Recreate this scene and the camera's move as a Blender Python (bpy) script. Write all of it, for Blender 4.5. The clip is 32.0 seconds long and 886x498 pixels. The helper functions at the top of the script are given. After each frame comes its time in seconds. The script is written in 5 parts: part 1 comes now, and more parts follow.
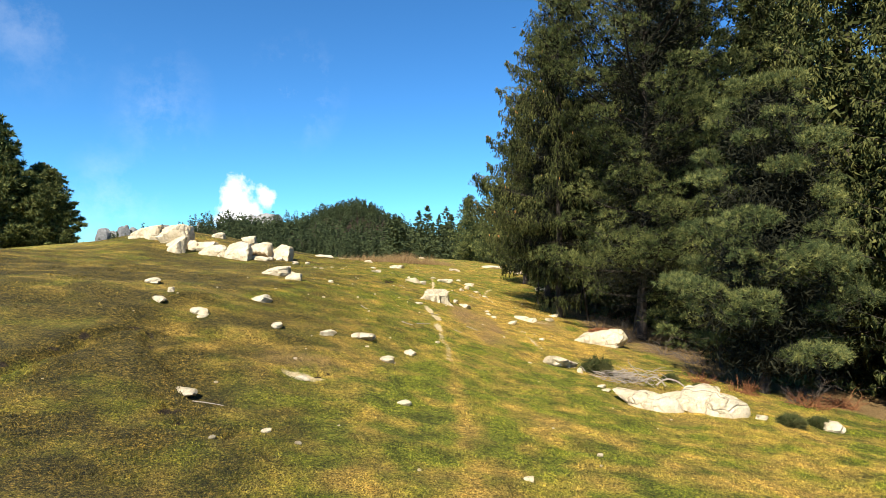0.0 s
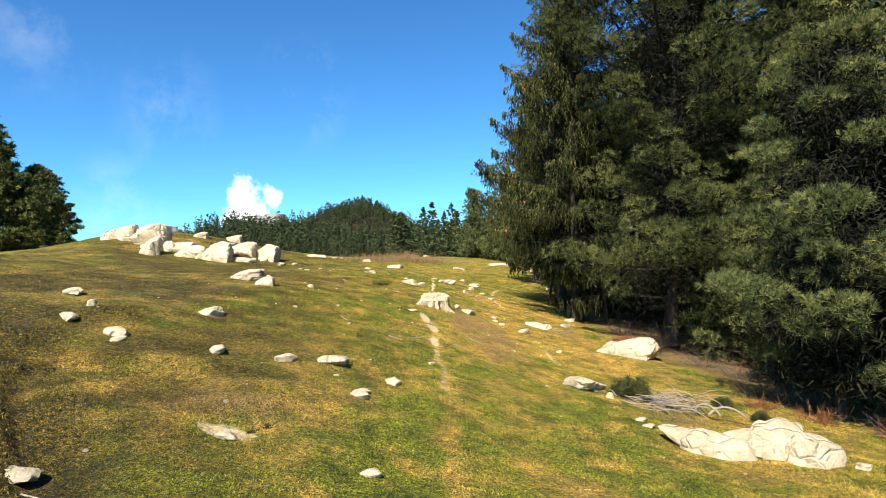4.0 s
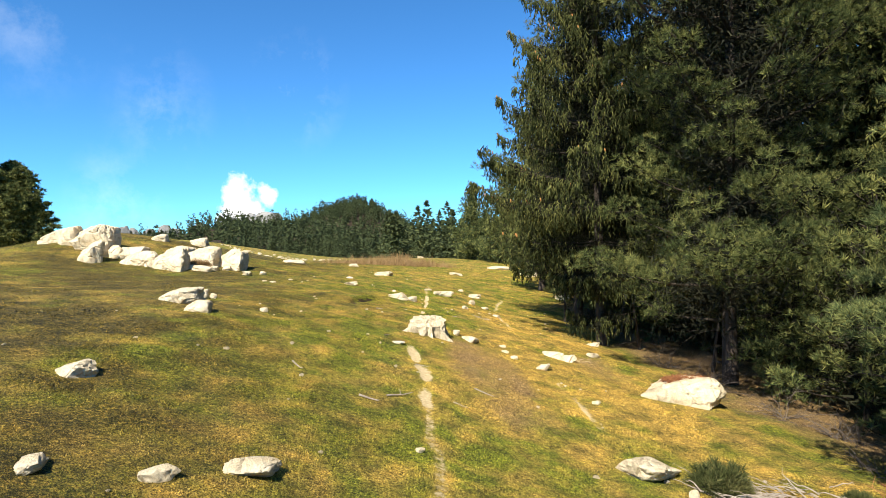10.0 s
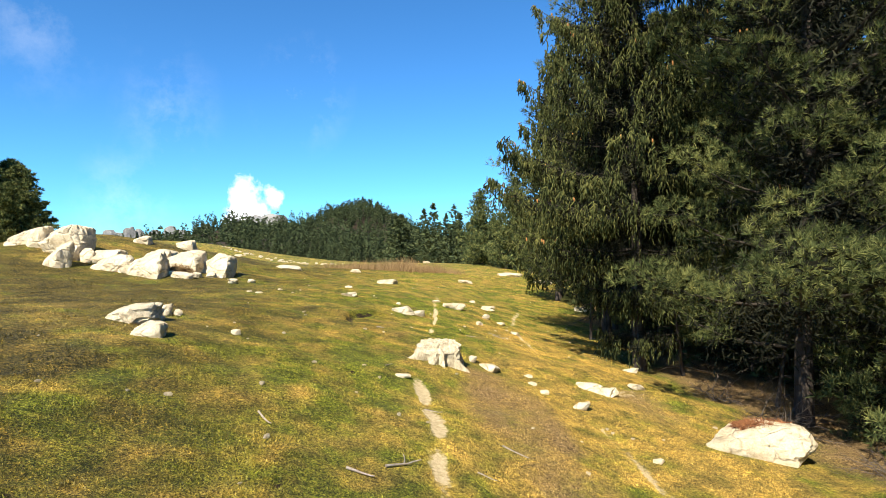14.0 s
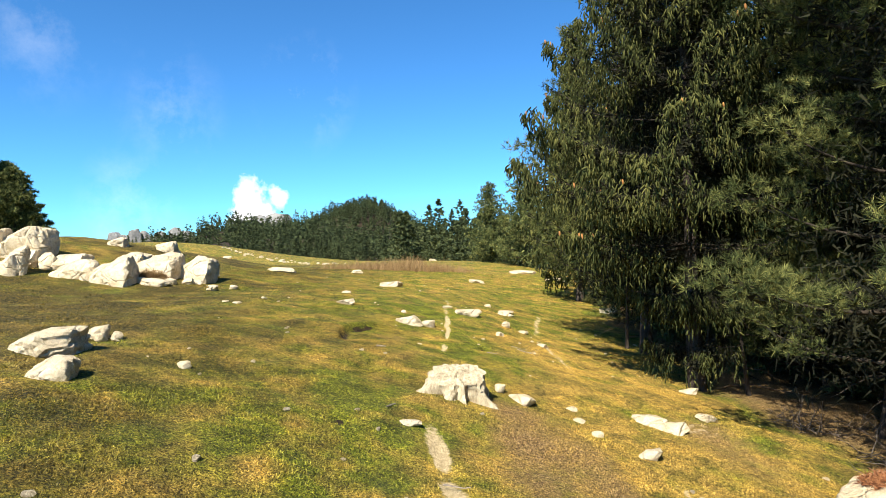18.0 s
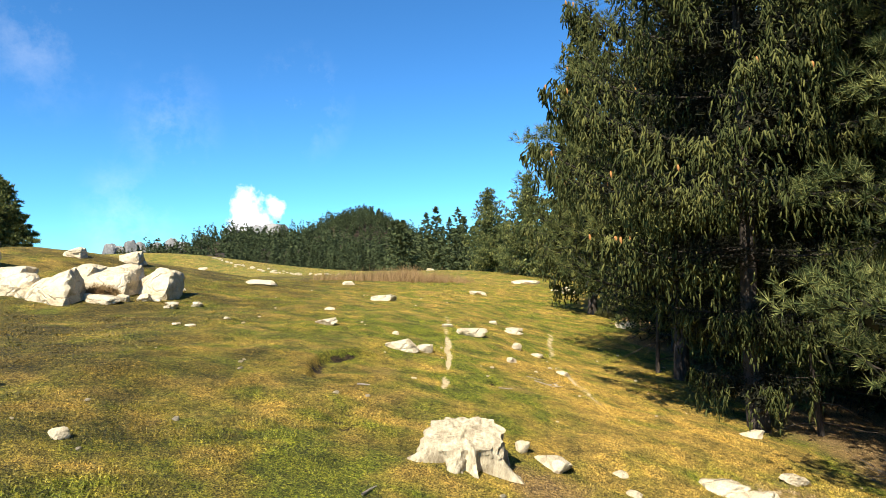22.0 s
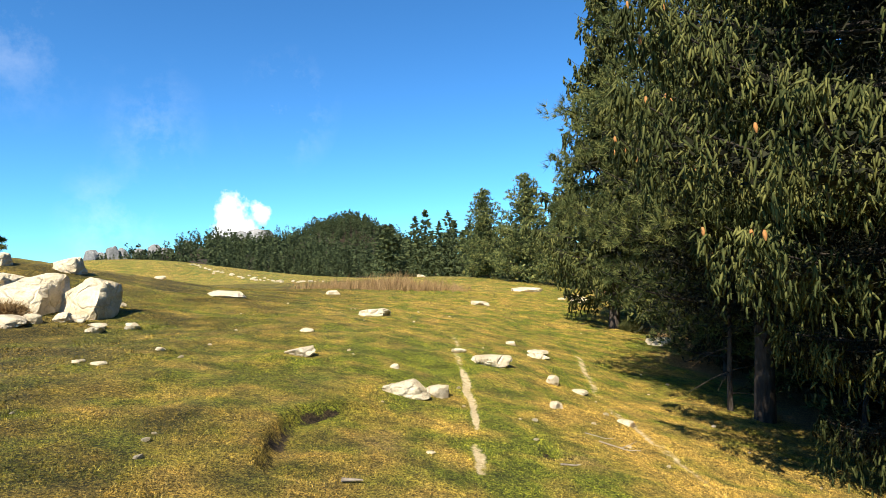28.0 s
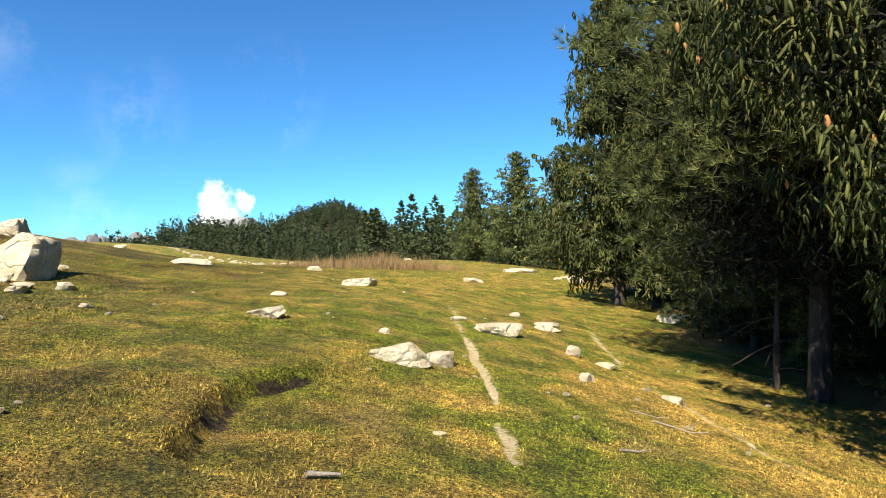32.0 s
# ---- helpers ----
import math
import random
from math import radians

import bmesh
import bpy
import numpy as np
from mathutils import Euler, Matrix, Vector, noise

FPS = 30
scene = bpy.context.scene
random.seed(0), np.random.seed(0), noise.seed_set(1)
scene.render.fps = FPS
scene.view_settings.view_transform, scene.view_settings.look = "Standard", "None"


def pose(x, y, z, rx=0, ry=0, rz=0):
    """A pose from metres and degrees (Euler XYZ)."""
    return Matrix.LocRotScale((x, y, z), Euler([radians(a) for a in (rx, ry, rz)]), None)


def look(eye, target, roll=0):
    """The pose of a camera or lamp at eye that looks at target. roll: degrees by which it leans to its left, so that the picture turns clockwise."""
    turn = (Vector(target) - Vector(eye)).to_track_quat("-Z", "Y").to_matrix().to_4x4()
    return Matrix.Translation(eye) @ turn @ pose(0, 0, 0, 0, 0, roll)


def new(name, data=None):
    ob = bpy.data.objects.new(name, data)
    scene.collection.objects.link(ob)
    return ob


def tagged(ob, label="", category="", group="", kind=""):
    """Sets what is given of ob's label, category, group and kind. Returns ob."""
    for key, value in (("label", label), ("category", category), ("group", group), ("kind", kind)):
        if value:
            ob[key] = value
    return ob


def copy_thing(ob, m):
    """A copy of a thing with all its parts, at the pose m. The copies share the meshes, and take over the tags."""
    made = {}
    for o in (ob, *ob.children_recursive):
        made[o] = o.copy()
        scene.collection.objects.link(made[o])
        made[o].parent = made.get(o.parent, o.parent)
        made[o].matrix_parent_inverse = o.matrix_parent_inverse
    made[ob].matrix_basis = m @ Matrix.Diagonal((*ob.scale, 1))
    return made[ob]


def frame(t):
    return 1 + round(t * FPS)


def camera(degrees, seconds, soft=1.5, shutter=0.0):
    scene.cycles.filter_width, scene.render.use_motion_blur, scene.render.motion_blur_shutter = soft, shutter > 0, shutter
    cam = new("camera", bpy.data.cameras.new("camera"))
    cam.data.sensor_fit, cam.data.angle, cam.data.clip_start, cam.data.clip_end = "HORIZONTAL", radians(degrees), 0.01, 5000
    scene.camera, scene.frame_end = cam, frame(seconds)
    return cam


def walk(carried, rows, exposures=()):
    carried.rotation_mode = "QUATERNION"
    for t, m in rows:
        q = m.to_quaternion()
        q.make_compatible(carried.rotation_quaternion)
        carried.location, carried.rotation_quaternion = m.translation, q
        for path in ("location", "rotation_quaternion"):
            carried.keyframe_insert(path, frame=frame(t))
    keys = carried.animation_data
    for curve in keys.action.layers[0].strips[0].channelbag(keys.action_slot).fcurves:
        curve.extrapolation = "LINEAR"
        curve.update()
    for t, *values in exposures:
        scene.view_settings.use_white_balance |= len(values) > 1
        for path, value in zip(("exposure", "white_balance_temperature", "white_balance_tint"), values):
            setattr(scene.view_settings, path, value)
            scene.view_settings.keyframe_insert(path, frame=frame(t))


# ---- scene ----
cam = camera(70.0, 32.0, soft=0.8)
PATH = [
    (0, (0.000, 0.000, 2.000), (0.000, 10.000, 2.000), -0.00),
    (1, (-0.054, 0.640, 2.041), (-0.093, 10.640, 2.016), -0.22),
    (2, (-0.078, 1.268, 2.036), (-0.195, 11.268, 1.994), -0.32),
    (3, (0.031, 1.912, 2.004), (-0.110, 11.911, 1.974), -0.59),
    (3.5, (0.125, 2.231, 1.992), (-0.007, 12.230, 1.958), -0.68),
    (5.5, (0.362, 3.497, 2.040), (0.329, 13.497, 1.996), -1.42),
    (6, (0.363, 3.803, 2.077), (0.346, 13.803, 2.040), -1.50),
    (7, (0.315, 4.401, 2.125), (0.349, 14.400, 2.090), -1.41),
    (8, (0.251, 4.955, 2.167), (0.305, 14.955, 2.121), -1.25),
    (9, (0.189, 5.529, 2.181), (0.201, 15.529, 2.104), -1.11),
    (10, (0.180, 6.151, 2.222), (0.141, 16.151, 2.156), -0.87),
    (11, (0.152, 6.675, 2.245), (0.072, 16.674, 2.214), -0.62),
    (12, (0.115, 7.176, 2.272), (0.013, 17.175, 2.257), -0.39),
    (13, (0.080, 7.765, 2.270), (-0.028, 17.764, 2.268), -0.19),
    (14, (0.011, 8.400, 2.293), (-0.110, 18.399, 2.287), -0.32),
    (14.5, (-0.013, 8.702, 2.281), (-0.135, 18.702, 2.255), -0.43),
    (16.5, (-0.089, 9.895, 2.306), (-0.271, 19.893, 2.248), -1.00),
    (17, (-0.113, 10.212, 2.312), (-0.303, 20.210, 2.242), -1.08),
    (18, (-0.165, 10.803, 2.317), (-0.369, 20.801, 2.261), -1.30),
    (19, (-0.193, 11.343, 2.305), (-0.394, 21.341, 2.288), -1.51),
    (20, (-0.228, 11.882, 2.293), (-0.417, 21.880, 2.292), -1.63),
    (21, (-0.256, 12.455, 2.300), (-0.418, 22.454, 2.339), -1.77),
    (22, (-0.240, 13.016, 2.300), (-0.400, 23.014, 2.387), -1.69),
    (23, (-0.280, 13.573, 2.330), (-0.485, 23.570, 2.462), -1.92),
    (24, (-0.320, 14.087, 2.339), (-0.522, 24.084, 2.492), -2.21),
    (25, (-0.386, 14.591, 2.359), (-0.548, 24.588, 2.506), -2.26),
    (25.5, (-0.428, 14.834, 2.358), (-0.551, 24.832, 2.504), -2.26),
    (27.5, (-0.633, 15.771, 2.371), (-0.611, 25.770, 2.542), -1.92),
    (28, (-0.683, 16.023, 2.308), (-0.624, 26.021, 2.473), -1.89),
    (29, (-0.741, 16.457, 2.195), (-0.573, 26.454, 2.372), -1.79),
    (30, (-0.779, 16.886, 2.031), (-0.498, 26.880, 2.227), -1.72),
    (31, (-0.797, 17.207, 1.904), (-0.499, 27.202, 1.995), -1.53),
    (32, (-0.870, 17.665, 1.767), (-0.583, 27.661, 1.770), -1.54),
]
walk(cam, [(t, look(eye, target, roll)) for t, eye, target, roll in PATH], ((0, 0.94), (5, 0.98), (12, 1.10), (26, 1.08), (32, 1.01)))

# ---------------------------------------------------------------- world, sun
SUN_TO = Vector((-0.42, -0.86, 1.0)).normalized()      # towards the sun: from behind the walk, a little to its left
world = bpy.data.worlds.new("sky")
scene.world = world
world.use_nodes = True
wn = world.node_tree
wn.nodes.clear()


sky = wn.nodes.new("ShaderNodeTexSky")
sky.sky_type, sky.sun_disc = "NISHITA", False
sky.sun_elevation = math.asin(SUN_TO.z)
sky.sun_rotation = math.atan2(SUN_TO.x, SUN_TO.y)
sky.altitude = 2600.0
sky.air_density, sky.dust_density, sky.ozone_density = 1.0, 0.4, 2.0


def wmath(op, a, b=0.0, clamp=False):
    n = wn.nodes.new("ShaderNodeMath")
    n.operation, n.use_clamp = op, clamp
    for slot, v in ((0, a), (1, b)):
        if isinstance(v, (int, float)):
            n.inputs[slot].default_value = v
        else:
            wn.links.new(v, n.inputs[slot])
    return n.outputs[0]


def wmix(fac, a, b, kind="MIX"):
    n = wn.nodes.new("ShaderNodeMix")
    n.data_type, n.blend_type = "RGBA", kind
    for slot, v in ((0, fac), (6, a), (7, b)):
        if isinstance(v, (int, float)):
            n.inputs[slot].default_value = v
        elif isinstance(v, tuple):
            n.inputs[slot].default_value = (*v, 1.0)
        else:
            wn.links.new(v, n.inputs[slot])
    return n.outputs[2]


def wnoise(vector, scale, detail, rough):
    n = wn.nodes.new("ShaderNodeTexNoise")
    n.inputs["Scale"].default_value, n.inputs["Detail"].default_value, n.inputs["Roughness"].default_value = scale, detail, rough
    wn.links.new(vector, n.inputs["Vector"])
    return n.outputs["Fac"]


# clouds stand on the sky by bearing: across = x / y, up = z / y
way = wn.nodes.new("ShaderNodeTexCoord").outputs["Generated"]
split_way = wn.nodes.new("ShaderNodeSeparateXYZ")
wn.links.new(way, split_way.inputs[0])
ahead = wmath("MAXIMUM", split_way.outputs[1], 0.02)
across, up = wmath("DIVIDE", split_way.outputs[0], ahead), wmath("DIVIDE", split_way.outputs[2], ahead)


def oval(u, v, ru, rv):
    """1 in the middle of an oval patch of sky, 0 at its rim, negative outside."""
    du, dv = wmath("DIVIDE", wmath("SUBTRACT", across, u), ru), wmath("DIVIDE", wmath("SUBTRACT", up, v), rv)
    return wmath("SUBTRACT", 1.0, wmath("SQRT", wmath("ADD", wmath("MULTIPLY", du, du), wmath("MULTIPLY", dv, dv))))


puffs = wnoise(way, 26.0, 6.0, 0.62)
cloud = wmath("MAXIMUM", oval(-0.328, 0.070, 0.037, 0.046), oval(-0.280, 0.080, 0.022, 0.025))
cloud = wmath("MAXIMUM", cloud, oval(-0.305, 0.058, 0.034, 0.028))
cloud = wmath("MAXIMUM", cloud, oval(-0.330, 0.040, 0.034, 0.044))
cloud = wmath("MULTIPLY", wmath("ADD", cloud, wmath("MULTIPLY", wmath("SUBTRACT", puffs, 0.55), 2.2)), 1.9, True)
streaks = wnoise(way, 9.0, 7.0, 0.68)
veil = wmath("MAXIMUM", oval(-0.235, 0.245, 0.09, 0.11), wmath("MULTIPLY", oval(-0.66, 0.37, 0.16, 0.16), 0.65))
veil = wmath("MAXIMUM", veil, oval(-0.52, 0.07, 0.10, 0.12))
veil = wmath("MAXIMUM", veil, wmath("MULTIPLY", oval(-0.45, 0.22, 0.10, 0.13), 0.7))
veil = wmath("MULTIPLY", wmath("MULTIPLY", wmath("MAXIMUM", veil, 0.0), wmath("SUBTRACT", streaks, 0.47, True)), 0.95, True)
tinted = wmix(1.0, sky.outputs[0], (0.37, 0.85, 1.18), "MULTIPLY")
CLOUD_WHITE = (8.8, 8.8, 8.8)
tinted = wmix(wmath("MULTIPLY", veil, 1.0, True), tinted, CLOUD_WHITE)
tinted = wmix(cloud, tinted, CLOUD_WHITE)
background = wn.nodes.new("ShaderNodeBackground")
background.inputs["Strength"].default_value = 0.085
sky_out = wn.nodes.new("ShaderNodeOutputWorld")
wn.links.new(tinted, background.inputs["Color"])
wn.links.new(background.outputs[0], sky_out.inputs["Surface"])

sun = new("sun", bpy.data.lights.new("sun", "SUN"))
sun.data.energy, sun.data.angle, sun.data.color = 5.0, radians(0.55), (1.0, 0.93, 0.80)
sun.matrix_world = look((0, 0, 60), Vector((0, 0, 60)) - SUN_TO)


# ---------------------------------------------------------------- small helpers
def mesh_of(name, verts, faces, smooth=False):
    """A mesh from arrays: verts n x 3, faces m x 3 or m x 4 (numpy), or a list of both kinds."""
    me = bpy.data.meshes.new(name)
    groups = faces if isinstance(faces, list) else [faces]
    groups = [np.asarray(g, np.int32) for g in groups if len(g)]
    verts = np.asarray(verts, np.float32)
    me.vertices.add(len(verts))
    me.vertices.foreach_set("co", verts.ravel())
    loops = np.concatenate([g.ravel() for g in groups])
    sizes = np.concatenate([np.full(len(g), g.shape[1], np.int32) for g in groups])
    starts = np.concatenate([[0], np.cumsum(sizes)[:-1]]).astype(np.int32)
    me.loops.add(len(loops))
    me.loops.foreach_set("vertex_index", loops)
    me.polygons.add(len(sizes))
    me.polygons.foreach_set("loop_start", starts)
    if smooth:
        me.polygons.foreach_set("use_smooth", np.ones(len(sizes), bool))
    me.update(calc_edges=True)
    return me


def part(name, me, material, parent=None, label=""):
    """Links a mesh (or a bmesh) as one object under a thing or a part."""
    if isinstance(me, bmesh.types.BMesh):
        bm, me = me, bpy.data.meshes.new(name)
        bm.to_mesh(me)
        bm.free()
    if material is not None and not me.materials:
        me.materials.append(material)
    ob = new(name, me)
    ob.parent = parent
    if label:
        ob["label"] = label
    return ob


def tube(points, radii, sides=6):
    """Verts and quads of a tapered tube along points."""
    points, radii = np.asarray(points, float), np.asarray(radii, float)
    along = np.gradient(points, axis=0)
    along /= np.linalg.norm(along, axis=1)[:, None] + 1e-9
    ref = np.where(np.abs(along[:, 2:3]) > 0.9, [[1.0, 0, 0]], [[0, 0, 1.0]])
    u = np.cross(along, ref)
    u /= np.linalg.norm(u, axis=1)[:, None] + 1e-9
    v = np.cross(along, u)
    a = np.arange(sides) * 2 * np.pi / sides
    ring = u[:, None] * np.cos(a)[None, :, None] + v[:, None] * np.sin(a)[None, :, None]
    verts = (points[:, None] + ring * radii[:, None, None]).reshape(-1, 3)
    i = np.arange(len(points) - 1)[:, None] * sides
    j = np.arange(sides)[None]
    k = (j + 1) % sides
    quads = np.stack([i + j, i + k, i + sides + k, i + sides + j], -1).reshape(-1, 4)
    return verts, quads


def joined(pieces):
    """Several (verts, faces) of one face size as one."""
    verts, faces, n = [], [], 0
    for v, q in pieces:
        verts.append(v)
        faces.append(q + n)
        n += len(v)
    return np.concatenate(verts), np.concatenate(faces)


# ---------------------------------------------------------------- lie of the land
GRID_X, GRID_Y = (-8.0, -2.5, 2.5, 8.0), (4.0, 12.0, 20.0, 28.0)
GRID_H = (
    (0.08, 0.03, 0.36, 0.36),
    (0.44, 0.71, -0.36, 0.62),
    (-0.34, 0.91, -0.17, 0.8),
    (-0.42, 0.74, -0.15, 0.26),
)
MOUNDS = [
    (-14, 22, 9, 1.43),
    (-12, 36, 9, 0.61),
    (0, 38, 8, 0.34),
    (14, 14, 9, -0.24),
    (14, 34, 9, 0.91),
    (-24, 12, 12, 1.7),
    (-24, 50, 16, 1.15),
    (8, 54, 12, 0.37),
    (-46, 76, 22, 2.07),
    (-50, 30, 22, 1.12),
    (24, 26, 14, -3.06),
    (-2, -6, 8, 0.43),
    (2, 64, 18, 3.65),
    (-14, 66, 16, -2.09),
    (28, 64, 18, -3.76),
    (-16, -8, 10, 1.39),
    (14, -4, 9, -0.85),
    (-4, 50, 7, -0.39),
    (-13, 31, 4, 1.31),
    (-32, 88, 14, 3),
    (-20, 88, 7, -1.05),
    (-19, 27, 5, -0.75),
    (-34, 86, 7, -0.09),
]
MOUNDS += [(x, y, 4.5, h) for y, row in zip(GRID_Y, GRID_H) for x, h in zip(GRID_X, row)]
FAR_HILLS = [      # x, y, spread x, spread y, height
    (-74, 560, 34, 70, 36), (-60, 520, 120, 80, 9), (-190, 640, 70, 80, 9), (40, 430, 60, 60, 5), (-330, 1000, 60, 60, 16), (-150, 430, 42, 50, 19), (-84, 300, 40, 50, 13), (-326, 700, 46, 40, 24),
]


def ground(x, y):
    """Height of the meadow at x, y (arrays or numbers)."""
    x, y = np.asarray(x, float), np.asarray(y, float)
    z = np.full(np.broadcast(x, y).shape, -0.8)
    for cx, cy, s, h in MOUNDS:
        z = z + h * np.exp(-((x - cx) ** 2 + (y - cy) ** 2) / (2 * s * s))
    away = np.clip((np.hypot(x, y - 20) - 90) / 300, 0, 1)
    z = z - 7.0 * away * away * (3 - 2 * away)
    for cx, cy, sx, sy, h in FAR_HILLS:
        z = z + h * np.exp(-((x - cx) ** 2) / (2 * sx * sx) - (y - cy) ** 2 / (2 * sy * sy))
    return z


def value_noise(x, y, size, seed):
    """Smooth noise in -1..1 on a plane, for arrays."""
    x, y = np.asarray(x, float) / size, np.asarray(y, float) / size
    xi, yi = np.floor(x).astype(np.int64), np.floor(y).astype(np.int64)
    fx, fy = x - xi, y - yi
    fx, fy = fx * fx * (3 - 2 * fx), fy * fy * (3 - 2 * fy)

    def corner(i, j):
        h = (i * 374761393 + j * 668265263 + seed * 1442695041) & 0x7FFFFFFF
        h = ((h ^ (h >> 13)) * 1274126177) & 0x7FFFFFFF
        return ((h ^ (h >> 16)) & 0xFFFF) / 32767.5 - 1.0

    a = corner(xi, yi) * (1 - fx) + corner(xi + 1, yi) * fx
    b = corner(xi, yi + 1) * (1 - fx) + corner(xi + 1, yi + 1) * fx
    return a * (1 - fy) + b * fy


HOLES = [      # worn pits in the turf: x, y, radius, depth
    (-1.33, 18.95, 0.10, 0.04), (-1.42, 19.15, 0.08, 0.035), (-1.30, 19.35, 0.07, 0.03), (-1.97, 5.82, 0.07, 0.06),
    (-2.71, 6.26, 0.09, 0.08), (-2.5, 5.95, 0.06, 0.06), (-4.98, 7.0, 0.09, 0.05), (-4.93, 7.9, 0.08, 0.05), (-4.86, 8.5, 0.10, 0.06), (-4.6, 9.3, 0.10, 0.06), (-2.51, 12.2, 0.08, 0.05), (-2.5, 12.5, 0.06, 0.04), (-2.75, 12.35, 0.06, 0.04), (-1.33, 13.3, 0.05, 0.035), (-1.34, 16.8, 0.08, 0.04), (-3.37, 16.4, 0.07, 0.03), (-1.62, 8.62, 0.07, 0.06), (-1.7, 8.45, 0.06, 0.06), (0.32, 21.9, 0.08, 0.04), (0.48, 21.95, 0.07, 0.04), (1.2, 25.2, 0.09, 0.04),
]


def pits(x, y):
    wx, wy = x + 0.07 * value_noise(x, y, 0.17, 31), y + 0.07 * value_noise(x, y, 0.17, 32)
    x, y = wx, wy
    z = 0.0 * x
    for cx, cy, r, d in HOLES:
        z = np.maximum(z, 1.5 * d * np.exp(-(((x - cx) ** 2 + (y - cy) ** 2) / (r * r)) ** 1.4))
    return z


def terrace_line(x, y):
    """Closeness to the cattle terraces that cross the slope."""
    a = np.exp(-((x - np.interp(y, (4, 6.9, 7.7, 8.8, 9.6), (-4.85, -4.76, -4.73, -4.62, -4.2)) + 0.05 * np.sin(y * 2.3)) / 0.13) ** 2) * (1 / (1 + np.exp((y - 9.5) * 5)))
    b = np.exp(-((y - 9.7 - 0.15 * (x + 3.4)) / 0.22) ** 2) * (1 / (1 + np.exp((np.abs(x + 3.4) - 1.1) * 6)))
    return np.maximum(a, b)


def bank(x, y, line, wide, low, high):
    """A short drop in the turf along a line, x at y: the ground falls off to its right, then evens out."""
    d = x - np.interp(y, *line) + 0.05 * value_noise(x, y, 0.34, 33) + 0.02 * value_noise(x, y, 0.12, 35)
    ends = 1 / (1 + np.exp(-np.clip((y - low) * 12, -60, 60))) / (1 + np.exp(np.clip((y - high) * 9, -60, 60)))
    return ends / (1 + np.exp(-np.clip(d / 0.022, -60, 60))) * np.exp(-np.clip(d, 0, 9) / wide)


def scarp(x, y, spread=1.0):
    """The crescent bank beside the track, and the edge of the green hollow on the near slope."""
    crescent = bank(x, y, ((20.3, 20.6, 20.9, 21.2, 21.6, 22.0, 22.3, 22.5), (-1.86, -2.02, -2.10, -2.13, -2.08, -1.96, -1.72, -1.40)), 0.75 * spread, 20.35, 22.35)
    hollow = bank(x, y, ((6.6, 7.0, 7.6, 8.5, 9.3, 9.7), (-2.6, -2.85, -3.4, -4.05, -4.32, -4.0)), 1.1 * spread, 6.7, 9.5)
    return np.maximum(crescent, 0.8 * hollow)


def rough_ground(x, y):
    """The meadow with its hummocks, pits and terraces."""
    x, y = np.asarray(x, float), np.asarray(y, float)
    z = ground(x, y)
    near = np.exp(-(np.hypot(x, y - 16) / 60) ** 2)
    z = z + near * (0.06 * value_noise(x, y, 2.6, 1) + 0.042 * value_noise(x, y, 0.9, 2) + 0.020 * value_noise(x, y, 0.36, 3))
    return z - pits(x, y) - 0.15 * terrace_line(x, y) - 0.16 * scarp(x, y)


# ---------------------------------------------------------------- materials
def material(name, rough=0.8):
    m = bpy.data.materials.new(name)
    m.use_nodes = True
    nt = m.node_tree
    bsdf = nt.nodes["Principled BSDF"]
    bsdf.inputs["Roughness"].default_value = rough
    bsdf.inputs["Specular IOR Level"].default_value = 0.25
    return m, nt, bsdf


def noise_node(nt, scale, detail=4.0, rough=0.6, coord=None):
    n = nt.nodes.new("ShaderNodeTexNoise")
    n.inputs["Scale"].default_value, n.inputs["Detail"].default_value, n.inputs["Roughness"].default_value = scale, detail, rough
    if coord is not None:
        nt.links.new(coord, n.inputs["Vector"])
    return n.outputs["Fac"]


def ramp(nt, value, *stops):
    n = nt.nodes.new("ShaderNodeValToRGB")
    el = n.color_ramp.elements
    while len(el) < len(stops):
        el.new(0.5)
    for e, (p, c) in zip(el, stops):
        e.position, e.color = p, (*c, 1.0)
    nt.links.new(value, n.inputs["Fac"])
    return n.outputs["Color"]


def mixed(nt, fac, a, b, kind="MIX"):
    n = nt.nodes.new("ShaderNodeMix")
    n.data_type, n.blend_type = "RGBA", kind
    for slot, v in ((0, fac), (6, a), (7, b)):
        if isinstance(v, (int, float)):
            n.inputs[slot].default_value = v
        elif isinstance(v, tuple):
            n.inputs[slot].default_value = (*v, 1.0)
        else:
            nt.links.new(v, n.inputs[slot])
    return n.outputs[2]


def calc(nt, op, a, b=None, clamp=False):
    n = nt.nodes.new("ShaderNodeMath")
    n.operation, n.use_clamp = op, clamp
    for slot, v in ((0, a), (1, b)):
        if v is None:
            continue
        if isinstance(v, (int, float)):
            n.inputs[slot].default_value = v
        else:
            nt.links.new(v, n.inputs[slot])
    return n.outputs[0]


def bumped(nt, bsdf, height, strength, distance=0.02):
    n = nt.nodes.new("ShaderNodeBump")
    n.inputs["Strength"].default_value, n.inputs["Distance"].default_value = strength, distance
    nt.links.new(height, n.inputs["Height"])
    nt.links.new(n.outputs[0], bsdf.inputs["Normal"])


def place_of(nt):
    return nt.nodes.new("ShaderNodeNewGeometry").outputs["Position"]


def attribute(nt, name):
    n = nt.nodes.new("ShaderNodeAttribute")
    n.attribute_name = name
    return n


